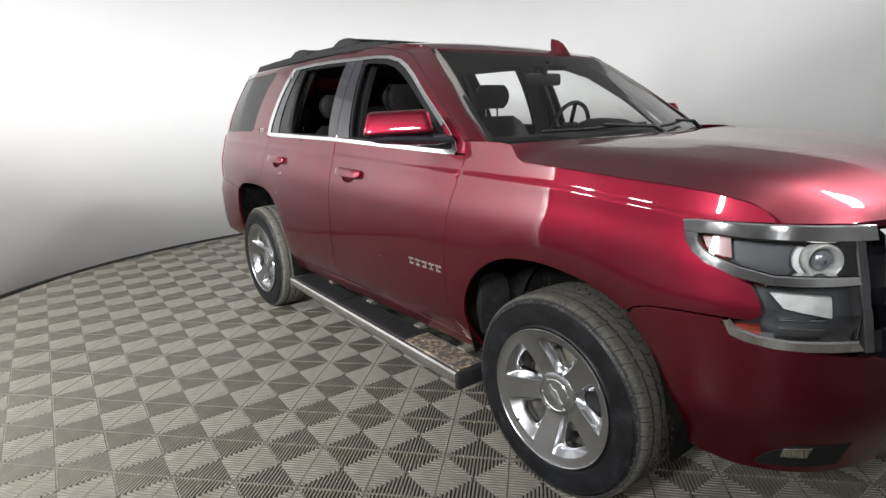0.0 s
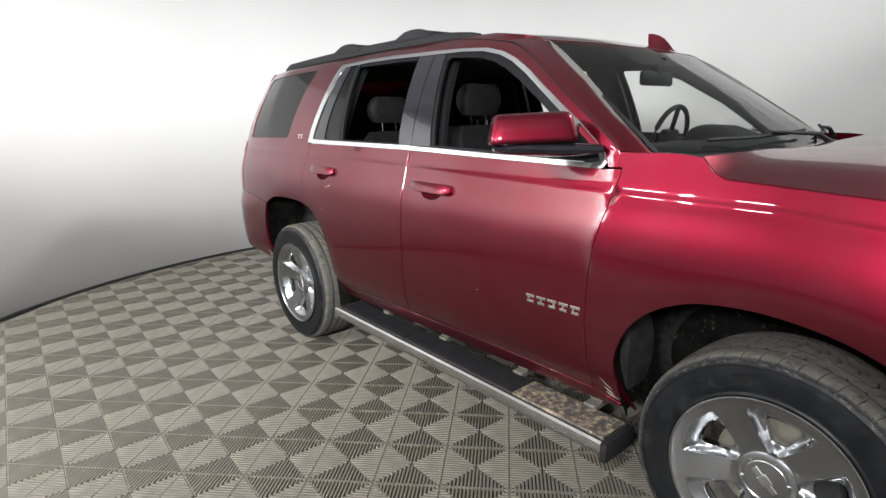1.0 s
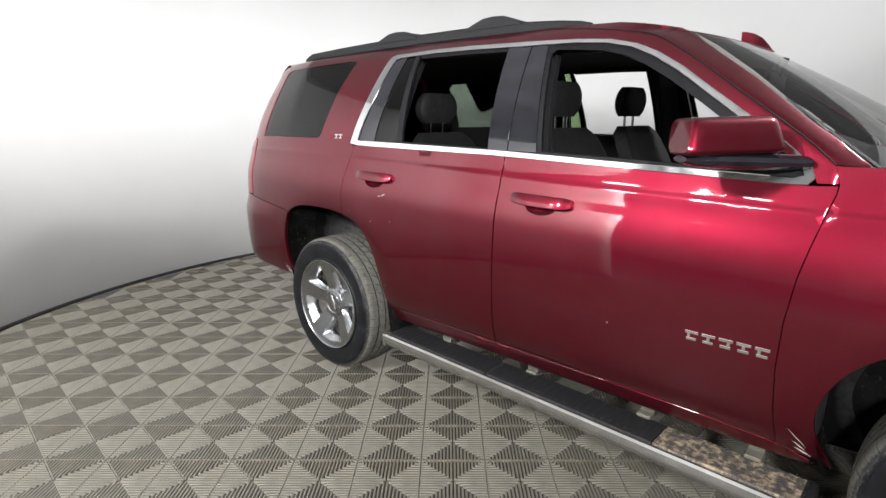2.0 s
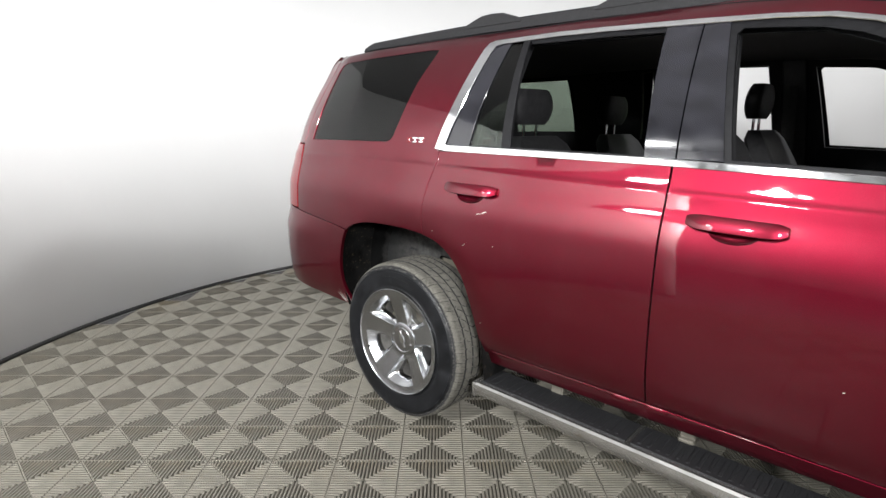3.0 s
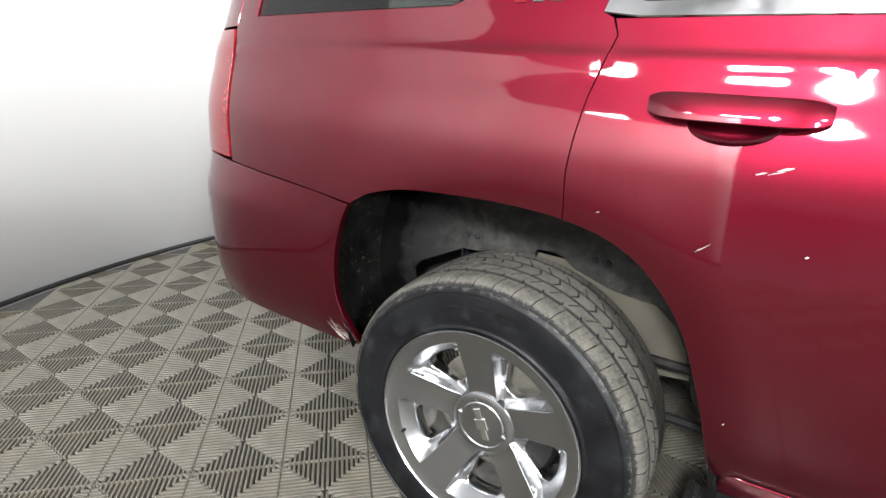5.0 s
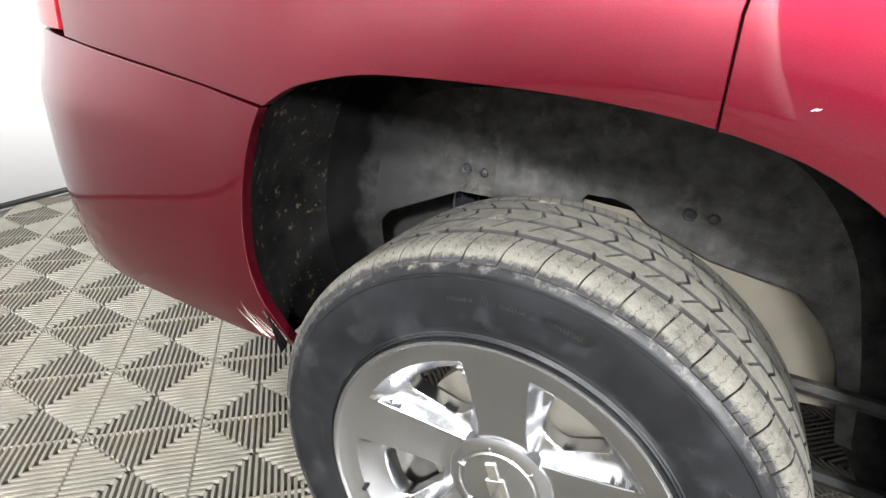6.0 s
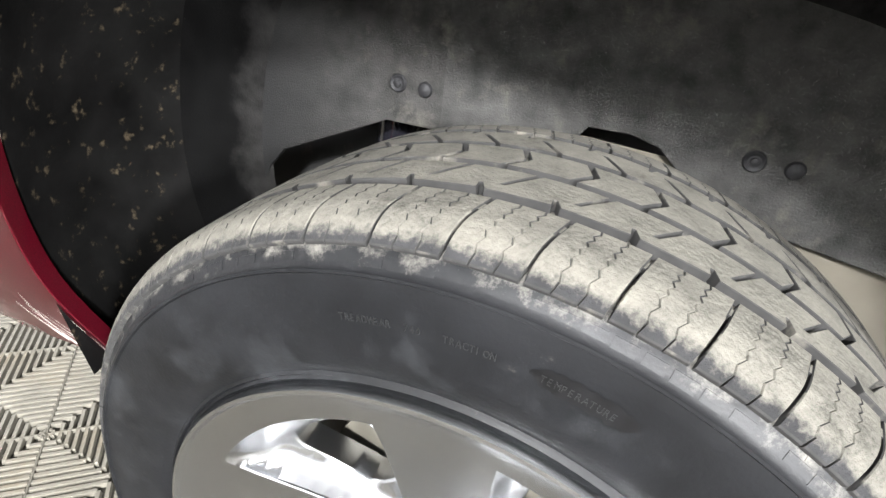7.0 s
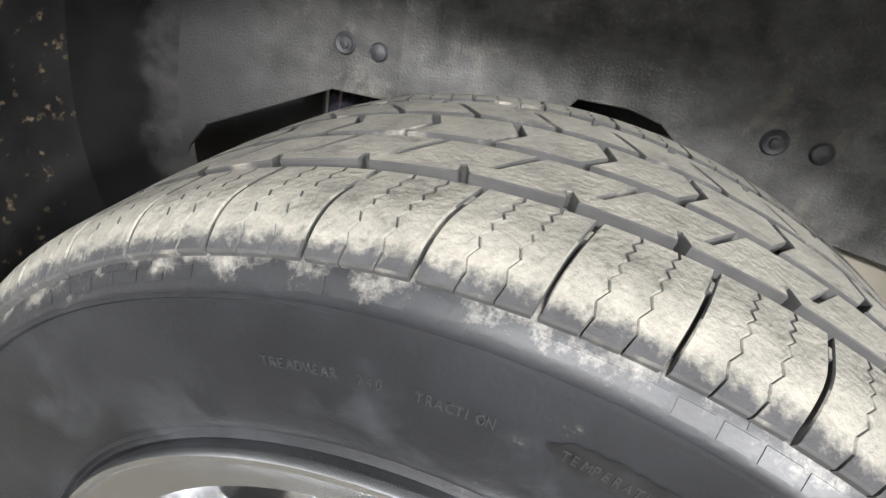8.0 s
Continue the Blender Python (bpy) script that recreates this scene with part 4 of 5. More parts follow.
def tread_bmesh():
    n = 50
    pitch = 2 * math.pi * TYRE_R / n
    cell = bmesh.new()
    for flip in (1, -1):
        # shoulder blocks: three lugs with wavy sipes between, a slot at each end
        def sh(u, v):
            return (u, v * flip)
        e0, e1 = -0.1325, -0.0800
        lean = 0.013
        cuts = [0.0015, pitch * .35, pitch * .67, pitch - 0.0015]
        for k in range(3):
            a, b = cuts[k], cuts[k + 1]
            lo = wavy(a + (.0005 if k else 0), e0, a + lean + (.0005 if k else 0), e1, 12, 0.0012 if k else 0.0)
            hi = wavy(b - (.0005 if k < 2 else 0), e0, b + lean - (.0005 if k < 2 else 0), e1, 12, 0.0012 if k < 2 else 0.0)
            block(cell, [sh(*p) for p in lo + hi[::-1]], g=0.0002)
        # bridge that closes most of the slot near the groove
        block(cell, [sh(-.0014 + lean * .66, -.0980), sh(.0014 + lean * .66, -.0980), sh(.0014 + lean * .84, -.0885), sh(-.0014 + lean * .84, -.0885)], 0.008, 0.0006)
        # second rib: hooked blocks with slanting ends
        f0, f1 = -0.0690, -0.0290
        sk = 0.030
        block(cell, [sh(0.0020, f0), sh(pitch * .46, f0 - .0005), sh(pitch - .0034, f0 + .0005), sh(pitch - .0038, f0 + .009), sh(pitch - .0022 + sk * .35, f0 + .010), sh(pitch - .0018 + sk, f1), sh(0.0018 + sk, f1), sh(0.0020 + sk * .35, f0 + .012), sh(-.0028, f0 + .0105)])
    # centre rib: long slanted blocks
    c0, c1 = -0.0208, 0.0208
    sk = 0.026
    block(cell, [(0.0022, c0), (pitch - .0022, c0), (pitch - .0022 + sk * .5, 0.0), (pitch - .0022 + sk * .2, c1), (0.0022 + sk * .2, c1), (0.0022 + sk * .5, 0.0)])
    cv = [v.co.copy() for v in cell.verts]
    cell.verts.index_update()
    cf = [[v.index for v in f.verts] for f in cell.faces]
    cell.free()
    verts, faces = [], []
    for k in range(n):
        q = Matrix.Rotation(k * 2 * math.pi / n, 3, "Y")
        b = len(verts)
        verts += [q @ v for v in cv]
        faces += [tuple(b + i for i in f) for f in cf]
    return verts, faces


def wheel_parts():
    w = new("wheel")
    tagged(w, "chrome five-spoke wheel with a dusty all-terrain tyre")
    # carcass
    prof = [(.250, -.096), (.258, -.115), (.266, -.127), (.272, -.1335), (.2745, -.1360), (.2768, -.1345), (.2790, -.1372), (.2815, -.1357), (.286, -.1382), (.292, -.1398), (.305, -.1415), (.320, -.1424), (.334, -.1426), (.345, -.1423), (.355, -.1413), (.3602, -.1405), (.3617, -.1424), (.3638, -.1420), (.3652, -.1388), (.369, -.1362), (.374, -.1325), (.379, -.1275), (.3832, -.120), (.3870, -.108), (.3895, -.08), (.3915, -.03), (.3920, 0)]
    prof = prof + [(r, -y) for r, y in prof[-2::-1]]
    bm = bmesh.new()
    lathe(bm, prof, 160)
    tyre = part("tyre", bm, RUBBER, w, "black tyre with dusty tread and embossed sidewall")
    verts, faces = tread_bmesh()
    me = bpy.data.meshes.new("tread")
    me.from_pydata([tuple(v) for v in verts], [], faces)
    me.materials.append(TREAD)
    me.materials.append(GROOVE)
    me.update()
    mi = []
    for p in me.polygons:
        c = p.center
        r = Vector((c.x, 0, c.z)).normalized()
        mi.append(0 if p.normal.dot(r) > 0.90 or (abs(c.y) > .104 and abs(p.normal.y) > .15 and p.normal.dot(r) > 0.3) else 1)
    me.polygons.foreach_set("material_index", mi)
    smooth(me)
    tr = new("tread", me)
    tr.parent = tyre
    tagged(tr, "tread blocks caked with pale dry dust", kind="stuff")
    # two staggered rows of low, worn pads on the shoulder
    worn = random.Random(21)
    bm = bmesh.new()
    for sgn in (-1, 1):
        for k in range(280):
            row, i = k % 2, k // 2
            a0, a1 = ((i + row * .5 + q) * 2 * math.pi / 140 for q in (.07 + .05 * worn.random(), .93 - .05 * worn.random()))
            r0, r1 = (.3735, .3802) if row else (.3662 + .002 * worn.random(), .3728)
            lift = .0001 + .0003 * worn.random()
            if worn.random() < .22:
                continue
            rows = []
            for rr in np.linspace(r0, r1, 4):
                y = float(np.interp(rr, [.3652, .369, .374, .379, .3832], [.1388, .1362, .1325, .1275, .120])) + lift
                rows.append([(rr * math.sin(a), sgn * y, rr * math.cos(a)) for a in (a0, (a0 + a1) / 2, a1)])
            vs = grid_mesh(bm, rows)
            bord = [vs[0][0], vs[0][1], vs[0][2], vs[1][2], vs[2][2], vs[3][2], vs[3][1], vs[3][0], vs[2][0], vs[1][0]]
            low = [bm.verts.new(v.co - Vector((0, sgn * .003, 0))) for v in bord]
            for i in range(10):
                j = (i + 1) % 10
                bm.faces.new((bord[i], low[i], low[j], bord[j]))
    tagged(part("shoulder_pattern", bm, RUBBER, tyre, shade=False), kind="stuff")
    # raised lettering on the outer sidewall
    letters("TREADWEAR  740", .3295, -10.6, .0056, tyre)
    letters("TRACTION", .3295, 1.7, .0056, tyre)
    letters("TEMPERATURE", .3295, 12.0, .0056, tyre)
    # dark damp smear round the last word
    bm = bmesh.new()
    rng = random.Random(9)
    rows = []
    for k in range(25):
        t = k / 24
        a = radians(10.6 + 11.2 * t)
        h = .0065 * (1 - abs(2 * t - 1) ** 5) + .0022 * rng.random()
        mid = .3325 + .0015 * rng.random()
        rows.append([((mid + h * q) * math.sin(a), -.1430, (mid + h * q) * math.cos(a)) for q in (-1, -.5, 0, .5, 1)])
    grid_mesh(bm, rows)
    part("damp_smear", bm, DAMP, tyre, "dark damp patch round the raised word")
    # rim face
    bm = bmesh.new()

    def base_y(r):
        return float(np.interp(r, [0, .07, .10, .16, .22, .25, .262, .266], [-.088, -.088, -.092, -.109, -.127, -.136, -.1405, -.1425]))

    def half(q):
        return float(np.interp(q, [.06, .11, .20, .25], [.040, .037, .043, .050]))

    def dish(u, v):
        """Depth of the hollow between two spokes: walls fall away from the spokes' crisp edges."""
        r, a = math.hypot(u, v), math.atan2(u, v)
        k = (a / (2 * math.pi / 5) + .5) % 1.0
        dl = abs(k - .5) * 2 * math.pi / 5
        e = (r * math.sin(dl) - half(r * math.cos(dl)))
        f = min(1.0, max(0.0, e / .022))
        g = min(1.0, max(0.0, (.2345 - r) / .030))
        return (f * (2 - f)) ** .9 * g * float(np.interp(r, [.09, .13, .20, .25], [.016, .030, .030, .026]))
    pockets, hollows = [], []
    for k in range(5):
        a = (k + 0.5) * 2 * math.pi / 5
        poly = []
        for r, w2 in ((.114, .010), (.120, .023), (.141, .034), (.168, .046), (.188, .053), (.203, .044), (.209, .017), (.209, -.017), (.203, -.044), (.188, -.053), (.168, -.046), (.141, -.034), (.120, -.023), (.114, -.010)):
            poly.append((r * math.sin(a) + w2 * math.cos(a), r * math.cos(a) - w2 * math.sin(a)))
        pockets.append(soften(poly, .01, 3))
        edge = []
        for q in np.linspace(.075, .2290, 22):
            edge.append((q, half(q)))
        m1 = a - math.pi / 5
        m2 = a + math.pi / 5
        one = [(q * math.sin(m1) + h * math.cos(m1), q * math.cos(m1) - h * math.sin(m1)) for q, h in edge]
        two = [(q * math.sin(m2) - h * math.cos(m2), q * math.cos(m2) + h * math.sin(m2)) for q, h in edge]
        a1, a2 = math.atan2(*one[-1]), math.atan2(*two[-1])
        if a2 < a1:
            a2 += 2 * math.pi
        arc = [(.2345 * math.sin(t), .2345 * math.cos(t)) for t in np.linspace(a1, a2, 16)[1:-1]]
        hollows.append(one + arc + two[::-1])
    circle = [(.2655 * math.sin(t), .2655 * math.cos(t)) for t in np.linspace(0, 2 * math.pi, 121)[:-1]]
    slab(bm, lambda u, v, d: (u, base_y(math.hypot(u, v)) + d, v), circle, hollows, .0075, .03, .0012)
    for hollow, pocket in zip(hollows, pockets):
        slab(bm, lambda u, v, d: (u, base_y(math.hypot(u, v)) + dish(u, v) + d, v), hollow, [pocket], .0055, .03, .0020)
    rim = part("rim", bm, RIM_CHROME, w, "polished chrome five-spoke rim")
    bm = bmesh.new()
    lathe(bm, [(.2635, -.130), (.2650, -.1425), (.2680, -.1460), (.2710, -.1455), (.2722, -.1420), (.2715, -.130), (.262, -.12)], 120)
    part("rim_lip", bm, RIM_CHROME, rim)
    bm = bmesh.new()
    lathe(bm, [(.252, -.115), (.240, -.06), (.232, 0.0), (.235, .09), (.25, .115)], 64)
    part("barrel", bm, RIM_DARK, rim, "dull inner rim barrel")
    bm = bmesh.new()
    lathe(bm, [(.0005, -.1000), (.036, -.0995), (.058, -.0980), (.0605, -.0960), (.0635, -.0960), (.0660, -.0978), (.076, -.0970), (.0840, -.0930), (.0885, -.080)], 72)
    cap = part("centre_cap", bm, RIM_CHROME, w, "domed chrome centre cap")
    for k in range(6):
        bm = bmesh.new()
        rbox(bm, (.058, -.0995, -.0012), (.070, -.094, .0012), .0005, 1, Matrix.Rotation(k * math.pi / 3 + .3, 4, "Y"))
        part("cap_notch", bm, CHROME, cap)
    bm = bmesh.new()
    turn = Matrix.Rotation(radians(72), 4, "Y")
    rbox(bm, (-.044, -.1025, -.009), (.044, -.095, .009), .0015, 1, turn)
    rbox(bm, (-.016, -.1030, -.016), (.016, -.096, .016), .0015, 1, turn)
    part("emblem", bm, CHROME, cap, "plain raised emblem")
    bm = bmesh.new()
    a = 3.5 * 2 * math.pi / 5
    tube(bm, [(.236 * math.sin(a), -.115, .236 * math.cos(a)), (.232 * math.sin(a), -.139, .232 * math.cos(a))], [.005, .0042], 10)
    part("valve", bm, BLACK_TRIM, rim)
    # brake
    bm = bmesh.new()
    lathe(bm, [(.06, -.055), (.085, -.055), (.087, -.03), (.168, -.028), (.169, -.004), (.06, -.004)], 64)
    part("brake_disc", bm, STEEL, w, "dusty steel brake disc")
    bm = bmesh.new()
    rows = []
    for a in np.linspace(-.55, .55, 9):
        rows.append([(r * math.sin(a + 1.9), y, r * math.cos(a + 1.9)) for r, y in ((.115, -.060), (.178, -.060), (.188, -.045), (.188, .02), (.178, .03), (.115, .03))])
    vs = grid_mesh(bm, rows, True)
    bm.faces.new(vs[0])
    bm.faces.new(vs[-1])
    part("brake_caliper", bm, UNDER, w)
    return w


def letters(text, r, start, size, parent):
    """Raised letters round the sidewall, set one by one."""
    bm = bmesh.new()
    ang = radians(start)
    for ch in text:
        if ch != " ":
            cu = bpy.data.curves.new("letter", "FONT")
            cu.body = ch
            cu.size = size * 1.35
            cu.extrude = 0.0006
            cu.resolution_u = 3
            ob = bpy.data.objects.new("letter", cu)
            scene.collection.objects.link(ob)
            bpy.context.view_layer.update()
            me = ob.evaluated_get(bpy.context.evaluated_depsgraph_get()).to_mesh()
            m = Matrix.Rotation(ang, 4, "Y") @ Matrix.Translation((-size * .3, -.1427, r)) @ Matrix.Rotation(radians(90), 4, "X") @ Matrix.Diagonal((.72, 1, 1, 1))
            vs = [bm.verts.new(m @ v.co) for v in me.vertices]
            for p in me.polygons:
                try:
                    bm.faces.new([vs[i] for i in p.vertices])
                except ValueError:
                    pass
            bpy.data.objects.remove(ob)
            bpy.data.curves.remove(cu)
        ang += size * .74 / r
    part("lettering", bm, EMBOSS, parent, "raised sidewall lettering", shade=False)


rear_wheel = wheel_parts()
rear_wheel.parent = car
rear_wheel.matrix_basis = pose(0, -.887, .400, 0, -3.5, 0)
for xx, yy, turn, spin in ((2.946, -.887, 0, -28), (0, .887, 180, 20), (2.946, .887, 180, 50)):
    w = copy_thing(rear_wheel, pose(xx, yy, .400, 0, 0, turn) @ pose(0, 0, 0, 0, spin, 0))
    if xx > 1:
        # the front tyres carry less dust
        for ob in w.children_recursive:
            if ob.name.startswith("tread"):
                ob.material_slots[0].link = "OBJECT"
                ob.material_slots[0].material = TREAD_DARK

# ---------------------------------------------------------------- fittings on the body
for side in (-1, 1):
    # head lamp cluster
    lamp = new("headlamp")
    lamp.parent = car
    tagged(lamp, "stacked headlamp with two chrome blades and amber markers")
    panel("housing", [(3.40, 1.128), (3.42, 1.06), (3.46, 1.024), (3.545, .993), (3.60, .962), (3.60, .87), (3.53, .86), (3.56, .80), (3.93, .775), (3.93, 1.128)], LAMP_GREY, lamp, d=0.055, thick=0.03, side=side, gap=0)
    panel("top_blade", [(3.390, 1.131), (3.427, 1.134), (3.534, 1.132), (3.70, 1.131), (3.93, 1.130), (3.93, 1.094), (3.7, 1.095), (3.567, 1.096), (3.476, 1.102), (3.398, 1.103)], CHROME, lamp, d=-0.006, thick=0.03, side=side, gap=0, chamfer=.004, label="chrome strip above the headlamp")
    panel("blade", [(3.397, 1.098), (3.404, 1.076), (3.428, 1.046), (3.463, 1.022), (3.549, .989), (3.634, .974), (3.716, .974), (3.872, .980), (3.866, .997), (3.757, .996), (3.646, .996), (3.561, 1.013), (3.485, 1.037), (3.451, 1.058), (3.436, 1.078), (3.434, 1.098)], CHROME, lamp, d=-0.002, thick=0.04, side=side, gap=0, chamfer=.006, label="upper chrome blade")
    panel("blade", [(3.530, .862), (3.550, .822), (3.593, .807), (3.663, .796), (3.744, .794), (3.892, .798), (3.872, .822), (3.701, .818), (3.619, .825), (3.563, .840), (3.543, .864)], CHROME, lamp, d=-0.004, thick=0.04, side=side, gap=0, chamfer=.006, label="lower chrome blade")
    panel("end_trim", [(3.868, 1.092), (3.894, 1.092), (3.897, .985), (3.902, .897), (3.925, .79), (3.905, .79), (3.878, .897), (3.872, .985)], LAMP_GREY, lamp, d=0.0, thick=0.04, side=side, gap=0, chamfer=.003, label="dark trim at the headlamp's inner end")
    panel("amber_marker", [(3.446, 1.086), (3.525, 1.090), (3.536, 1.034), (3.496, 1.036), (3.463, 1.052)], AMBER, lamp, d=0.022, side=side, gap=0, label="amber side reflector")
    panel("amber_marker", [(3.558, .850), (3.625, .853), (3.633, .822), (3.580, .828)], AMBER, lamp, d=0.016, side=side, gap=0, label="amber side reflector")
    bm = bmesh.new()
    c = Vector(surf(3.782, 1.037, 0.03, side))
    n = (Vector(surf(3.782, 1.037, 0.0, side)) - c).normalized()
    rot = n.to_track_quat("Y", "Z").to_matrix().to_4x4()
    b2 = bmesh.new()
    lathe(b2, [(.003, .016), (.014, .0145), (.024, .010), (.029, .003), (.030, -.008)], 28)
    join(bm, b2, Matrix.Translation(c) @ rot)
    eye = part("projector", bm, PROJECTOR, lamp, "round projector lens")
    bm = bmesh.new()
    b2 = bmesh.new()
    lathe(b2, [(.031, -.004), (.035, .006), (.040, .015), (.045, .019), (.048, .014), (.049, -.02)], 32)
    join(bm, b2, Matrix.Translation(c) @ rot)
    part("lens_ring", bm, LAMP_BOWL, eye, "pale metal ring round the projector lens")
    bow = [(3.728 - .030 * math.cos(a), 1.036 + .036 * math.sin(a)) for a in np.linspace(-1.15, 1.15, 12)]
    panel("side_reflector", bow + [(p[0] + .017, p[1]) for p in bow[::-1]], LAMP_BOWL, lamp, d=0.032, side=side, gap=0, label="pale crescent-shaped reflector")
    panel("reflector", [(3.645, .943), (3.70, .942), (3.81, .937), (3.813, .881), (3.745, .893), (3.682, .905)], LAMP_BOWL, lamp, d=0.03, side=side, gap=0, label="pale inner reflector")
    for z0 in (.867, .842):
        panel("trim_strip", [(3.675, z0), (3.80, z0 + .002), (3.80, z0 + .006), (3.675, z0 + .004)], CHROME, lamp, d=0.036, side=side, gap=0)
    sheet("lens", [(3.44, 1.092), (3.445, 1.075), (3.47, 1.048), (3.51, 1.03), (3.58, 1.010), (3.66, .998), (3.866, .998), (3.866, 1.092)], LENS, lamp, d=0.001, side=side)
    sheet("lens", [(3.63, .972), (3.868, .977), (3.876, .897), (3.87, .824), (3.70, .820), (3.62, .827), (3.57, .844), (3.56, .858), (3.60, .866), (3.63, .89)], LENS, lamp, d=0.001, side=side)
    # fog lamp recess
    panel("fog_bezel", [(3.66, .385), (3.665, .40), (3.70, .44), (3.76, .475), (3.95, .48), (3.95, .385)], BLACK_TRIM, car, d=-0.007, side=side, gap=0, label="black fog lamp bezel")
    panel("fog_lamp", [(3.735, .425), (3.735, .462), (3.82, .472), (3.82, .425)], CHROME, car, d=-0.010, side=side, gap=0, label="small bright fog lamp")
    # badges
    panel("rail_groove", [(-.60, 1.8525), (.3, 1.861), (.3, 1.858), (-.60, 1.8495)], BLACK_TRIM, car, d=-0.0005, side=side, gap=0, thick=.004)

# grille
bm = bmesh.new()
for z0, z1 in ((1.03, 1.12), (.80, .93)):
    rows = []
    for s in np.linspace(3.94, S_FRONT, 12):
        rows.append([surf(s, z0, -.004), surf(s, z0 + .01, -.016), surf(s, z1 - .01, -.016), surf(s, z1, -.004)])
    rows2 = [[(x, -y, z) for x, y, z in r] for r in rows[::-1]]
    grid_mesh(bm, rows + rows2[1:])
grille = part("grille", bm, CHROME, car, "broad chrome grille bars")
bm = bmesh.new()
rows = []
for s in np.linspace(3.93, S_FRONT, 10):
    rows.append([surf(s, .60, .03), surf(s, 1.13, .03)])
rows += [[(x, -y, z) for x, y, z in r] for r in rows[-2::-1]]
grid_mesh(bm, rows)
part("mesh_back", bm, BLACK_GLOSS, grille)
bm = bmesh.new()
for k in range(-7, 8):
    rbox(bm, (3.92, k * .075 - .006, .62), (3.94, k * .075 + .006, .79), .003, 1)
part("vertical_bar", bm, BLACK_GLOSS, grille)


# plain badge shapes on the front door and the rear pillar
def on_side(s, z, lift, tilt=0.0):
    p = Vector(surf(s, z, -lift))
    ax = (Vector(surf(s + .02, z)) - Vector(surf(s - .02, z))).normalized()
    az = (Vector(surf(s, z + .02)) - Vector(surf(s, z - .02))).normalized()
    m = Matrix.Identity(4)
    m.col[0][:3], m.col[1][:3], m.col[2][:3], m.col[3][:3] = ax, az, ax.cross(az), p
    return m


def badge_bar(s0, z0, w, h, material, name, label, mid=0.0):
    """A plain raised badge shape of two short bars on a thin upright."""
    bm = bmesh.new()
    m = on_side(s0, z0, .0)
    for lo, hi in (((0, h * .68, 0), (w, h, .0045)), ((w * .12, 0, 0), (w * .88, h * .30, .0045)), ((w * (.38 + mid), h * .2, 0), (w * (.62 + mid), h * .8, .004))):
        rbox(bm, lo, hi, .0012, 1, m)
    part(name, bm, material, car, label)


for k in range(5):
    badge_bar(2.058 + k * .0525, .7575, .043, .033, CHROME, "badge_bar", "plain raised chrome badge bar on the front door", (-.2, .0, .2, .0, -.2)[k])
for k, col in enumerate((RED_LENS, CHROME, CHROME)):
    badge_bar(.006 + k * .039, 1.3735, .033, .025, col, "badge_bar", "small raised trim badge bar on the rear pillar")

# mirrors
for side in (-1, 1):
    mir = new("door_mirror")
    mir.parent = car
    tagged(mir, "red door mirror with a black foot")
    inner, outer = Vector((2.225, .985, 0)), Vector((2.045, 1.215, 0))
    ax = (outer - inner).normalized()
    nrm = Vector((ax.y, -ax.x, 0))
    bm = bmesh.new()
    rows = []
    # squared-off shell: narrower along its top, flat end with rounded corners
    for k, (t, e) in enumerate(((-.02, .80), (0, .92), (.04, .985), (.10, 1), (.3, 1), (.5, 1), (.7, 1), (.86, 1), (.94, .985), (.98, .93), (1.0, .82))):
        ring = []
        for q in range(28):
            a = 2 * math.pi * q / 28
            ca2, sa2 = math.cos(a), math.sin(a)
            dx = math.copysign(abs(ca2) ** .38, ca2) * .060 * e
            dz = math.copysign(abs(sa2) ** .38, sa2) * .053 * e
            z = 1.430 + dz
            up = (dz + .053) / .106
            tt = .5 + (t - .5) * (1.04 - .17 * up)
            v = inner.lerp(outer, tt) + nrm * (dx - .30 * dz)
            ring.append((v.x, side * v.y, z - .006 * tt))
        rows.append(ring)
    vs = grid_mesh(bm, rows, True)
    bm.faces.new(vs[0])
    bm.faces.new(vs[-1])
    part("mirror_cap", bm, PAINT, mir)
    bm = bmesh.new()
    rows = []
    for k in range(10):
        t = k / 9
        p = Vector((2.305, .93, 0)).lerp(outer + Vector((.008, -.012, 0)), t)
        h = .020 + .006 * math.sin(math.pi * t)
        w = .045 + .02 * min(1, t * 2)
        e = 1 - .5 * max(0, (t - .85) / .15) ** 2
        rows.append([((p + nrm * w * math.cos(a) * e).x, side * (p + nrm * w * math.cos(a) * e).y, 1.362 - .014 * (1 - t) + h * e * math.sin(a)) for a in np.linspace(0, 2 * math.pi, 13)[:-1]])
    vs = grid_mesh(bm, rows, True)
    bm.faces.new(vs[0])
    bm.faces.new(vs[-1])
    part("mirror_foot", bm, BLACK_GLOSS, mir, "gloss black mirror foot")
    bm = bmesh.new()
    q = [inner.lerp(outer, .1) - nrm * .064, inner.lerp(outer, .93) - nrm * .064]
    bm.faces.new([bm.verts.new((v.x, side * v.y, z)) for v, z in ((q[0], 1.395), (q[1], 1.395), (q[1], 1.463), (q[0], 1.463))])
    part("mirror_glass", bm, CHROME, mir, "mirror glass")

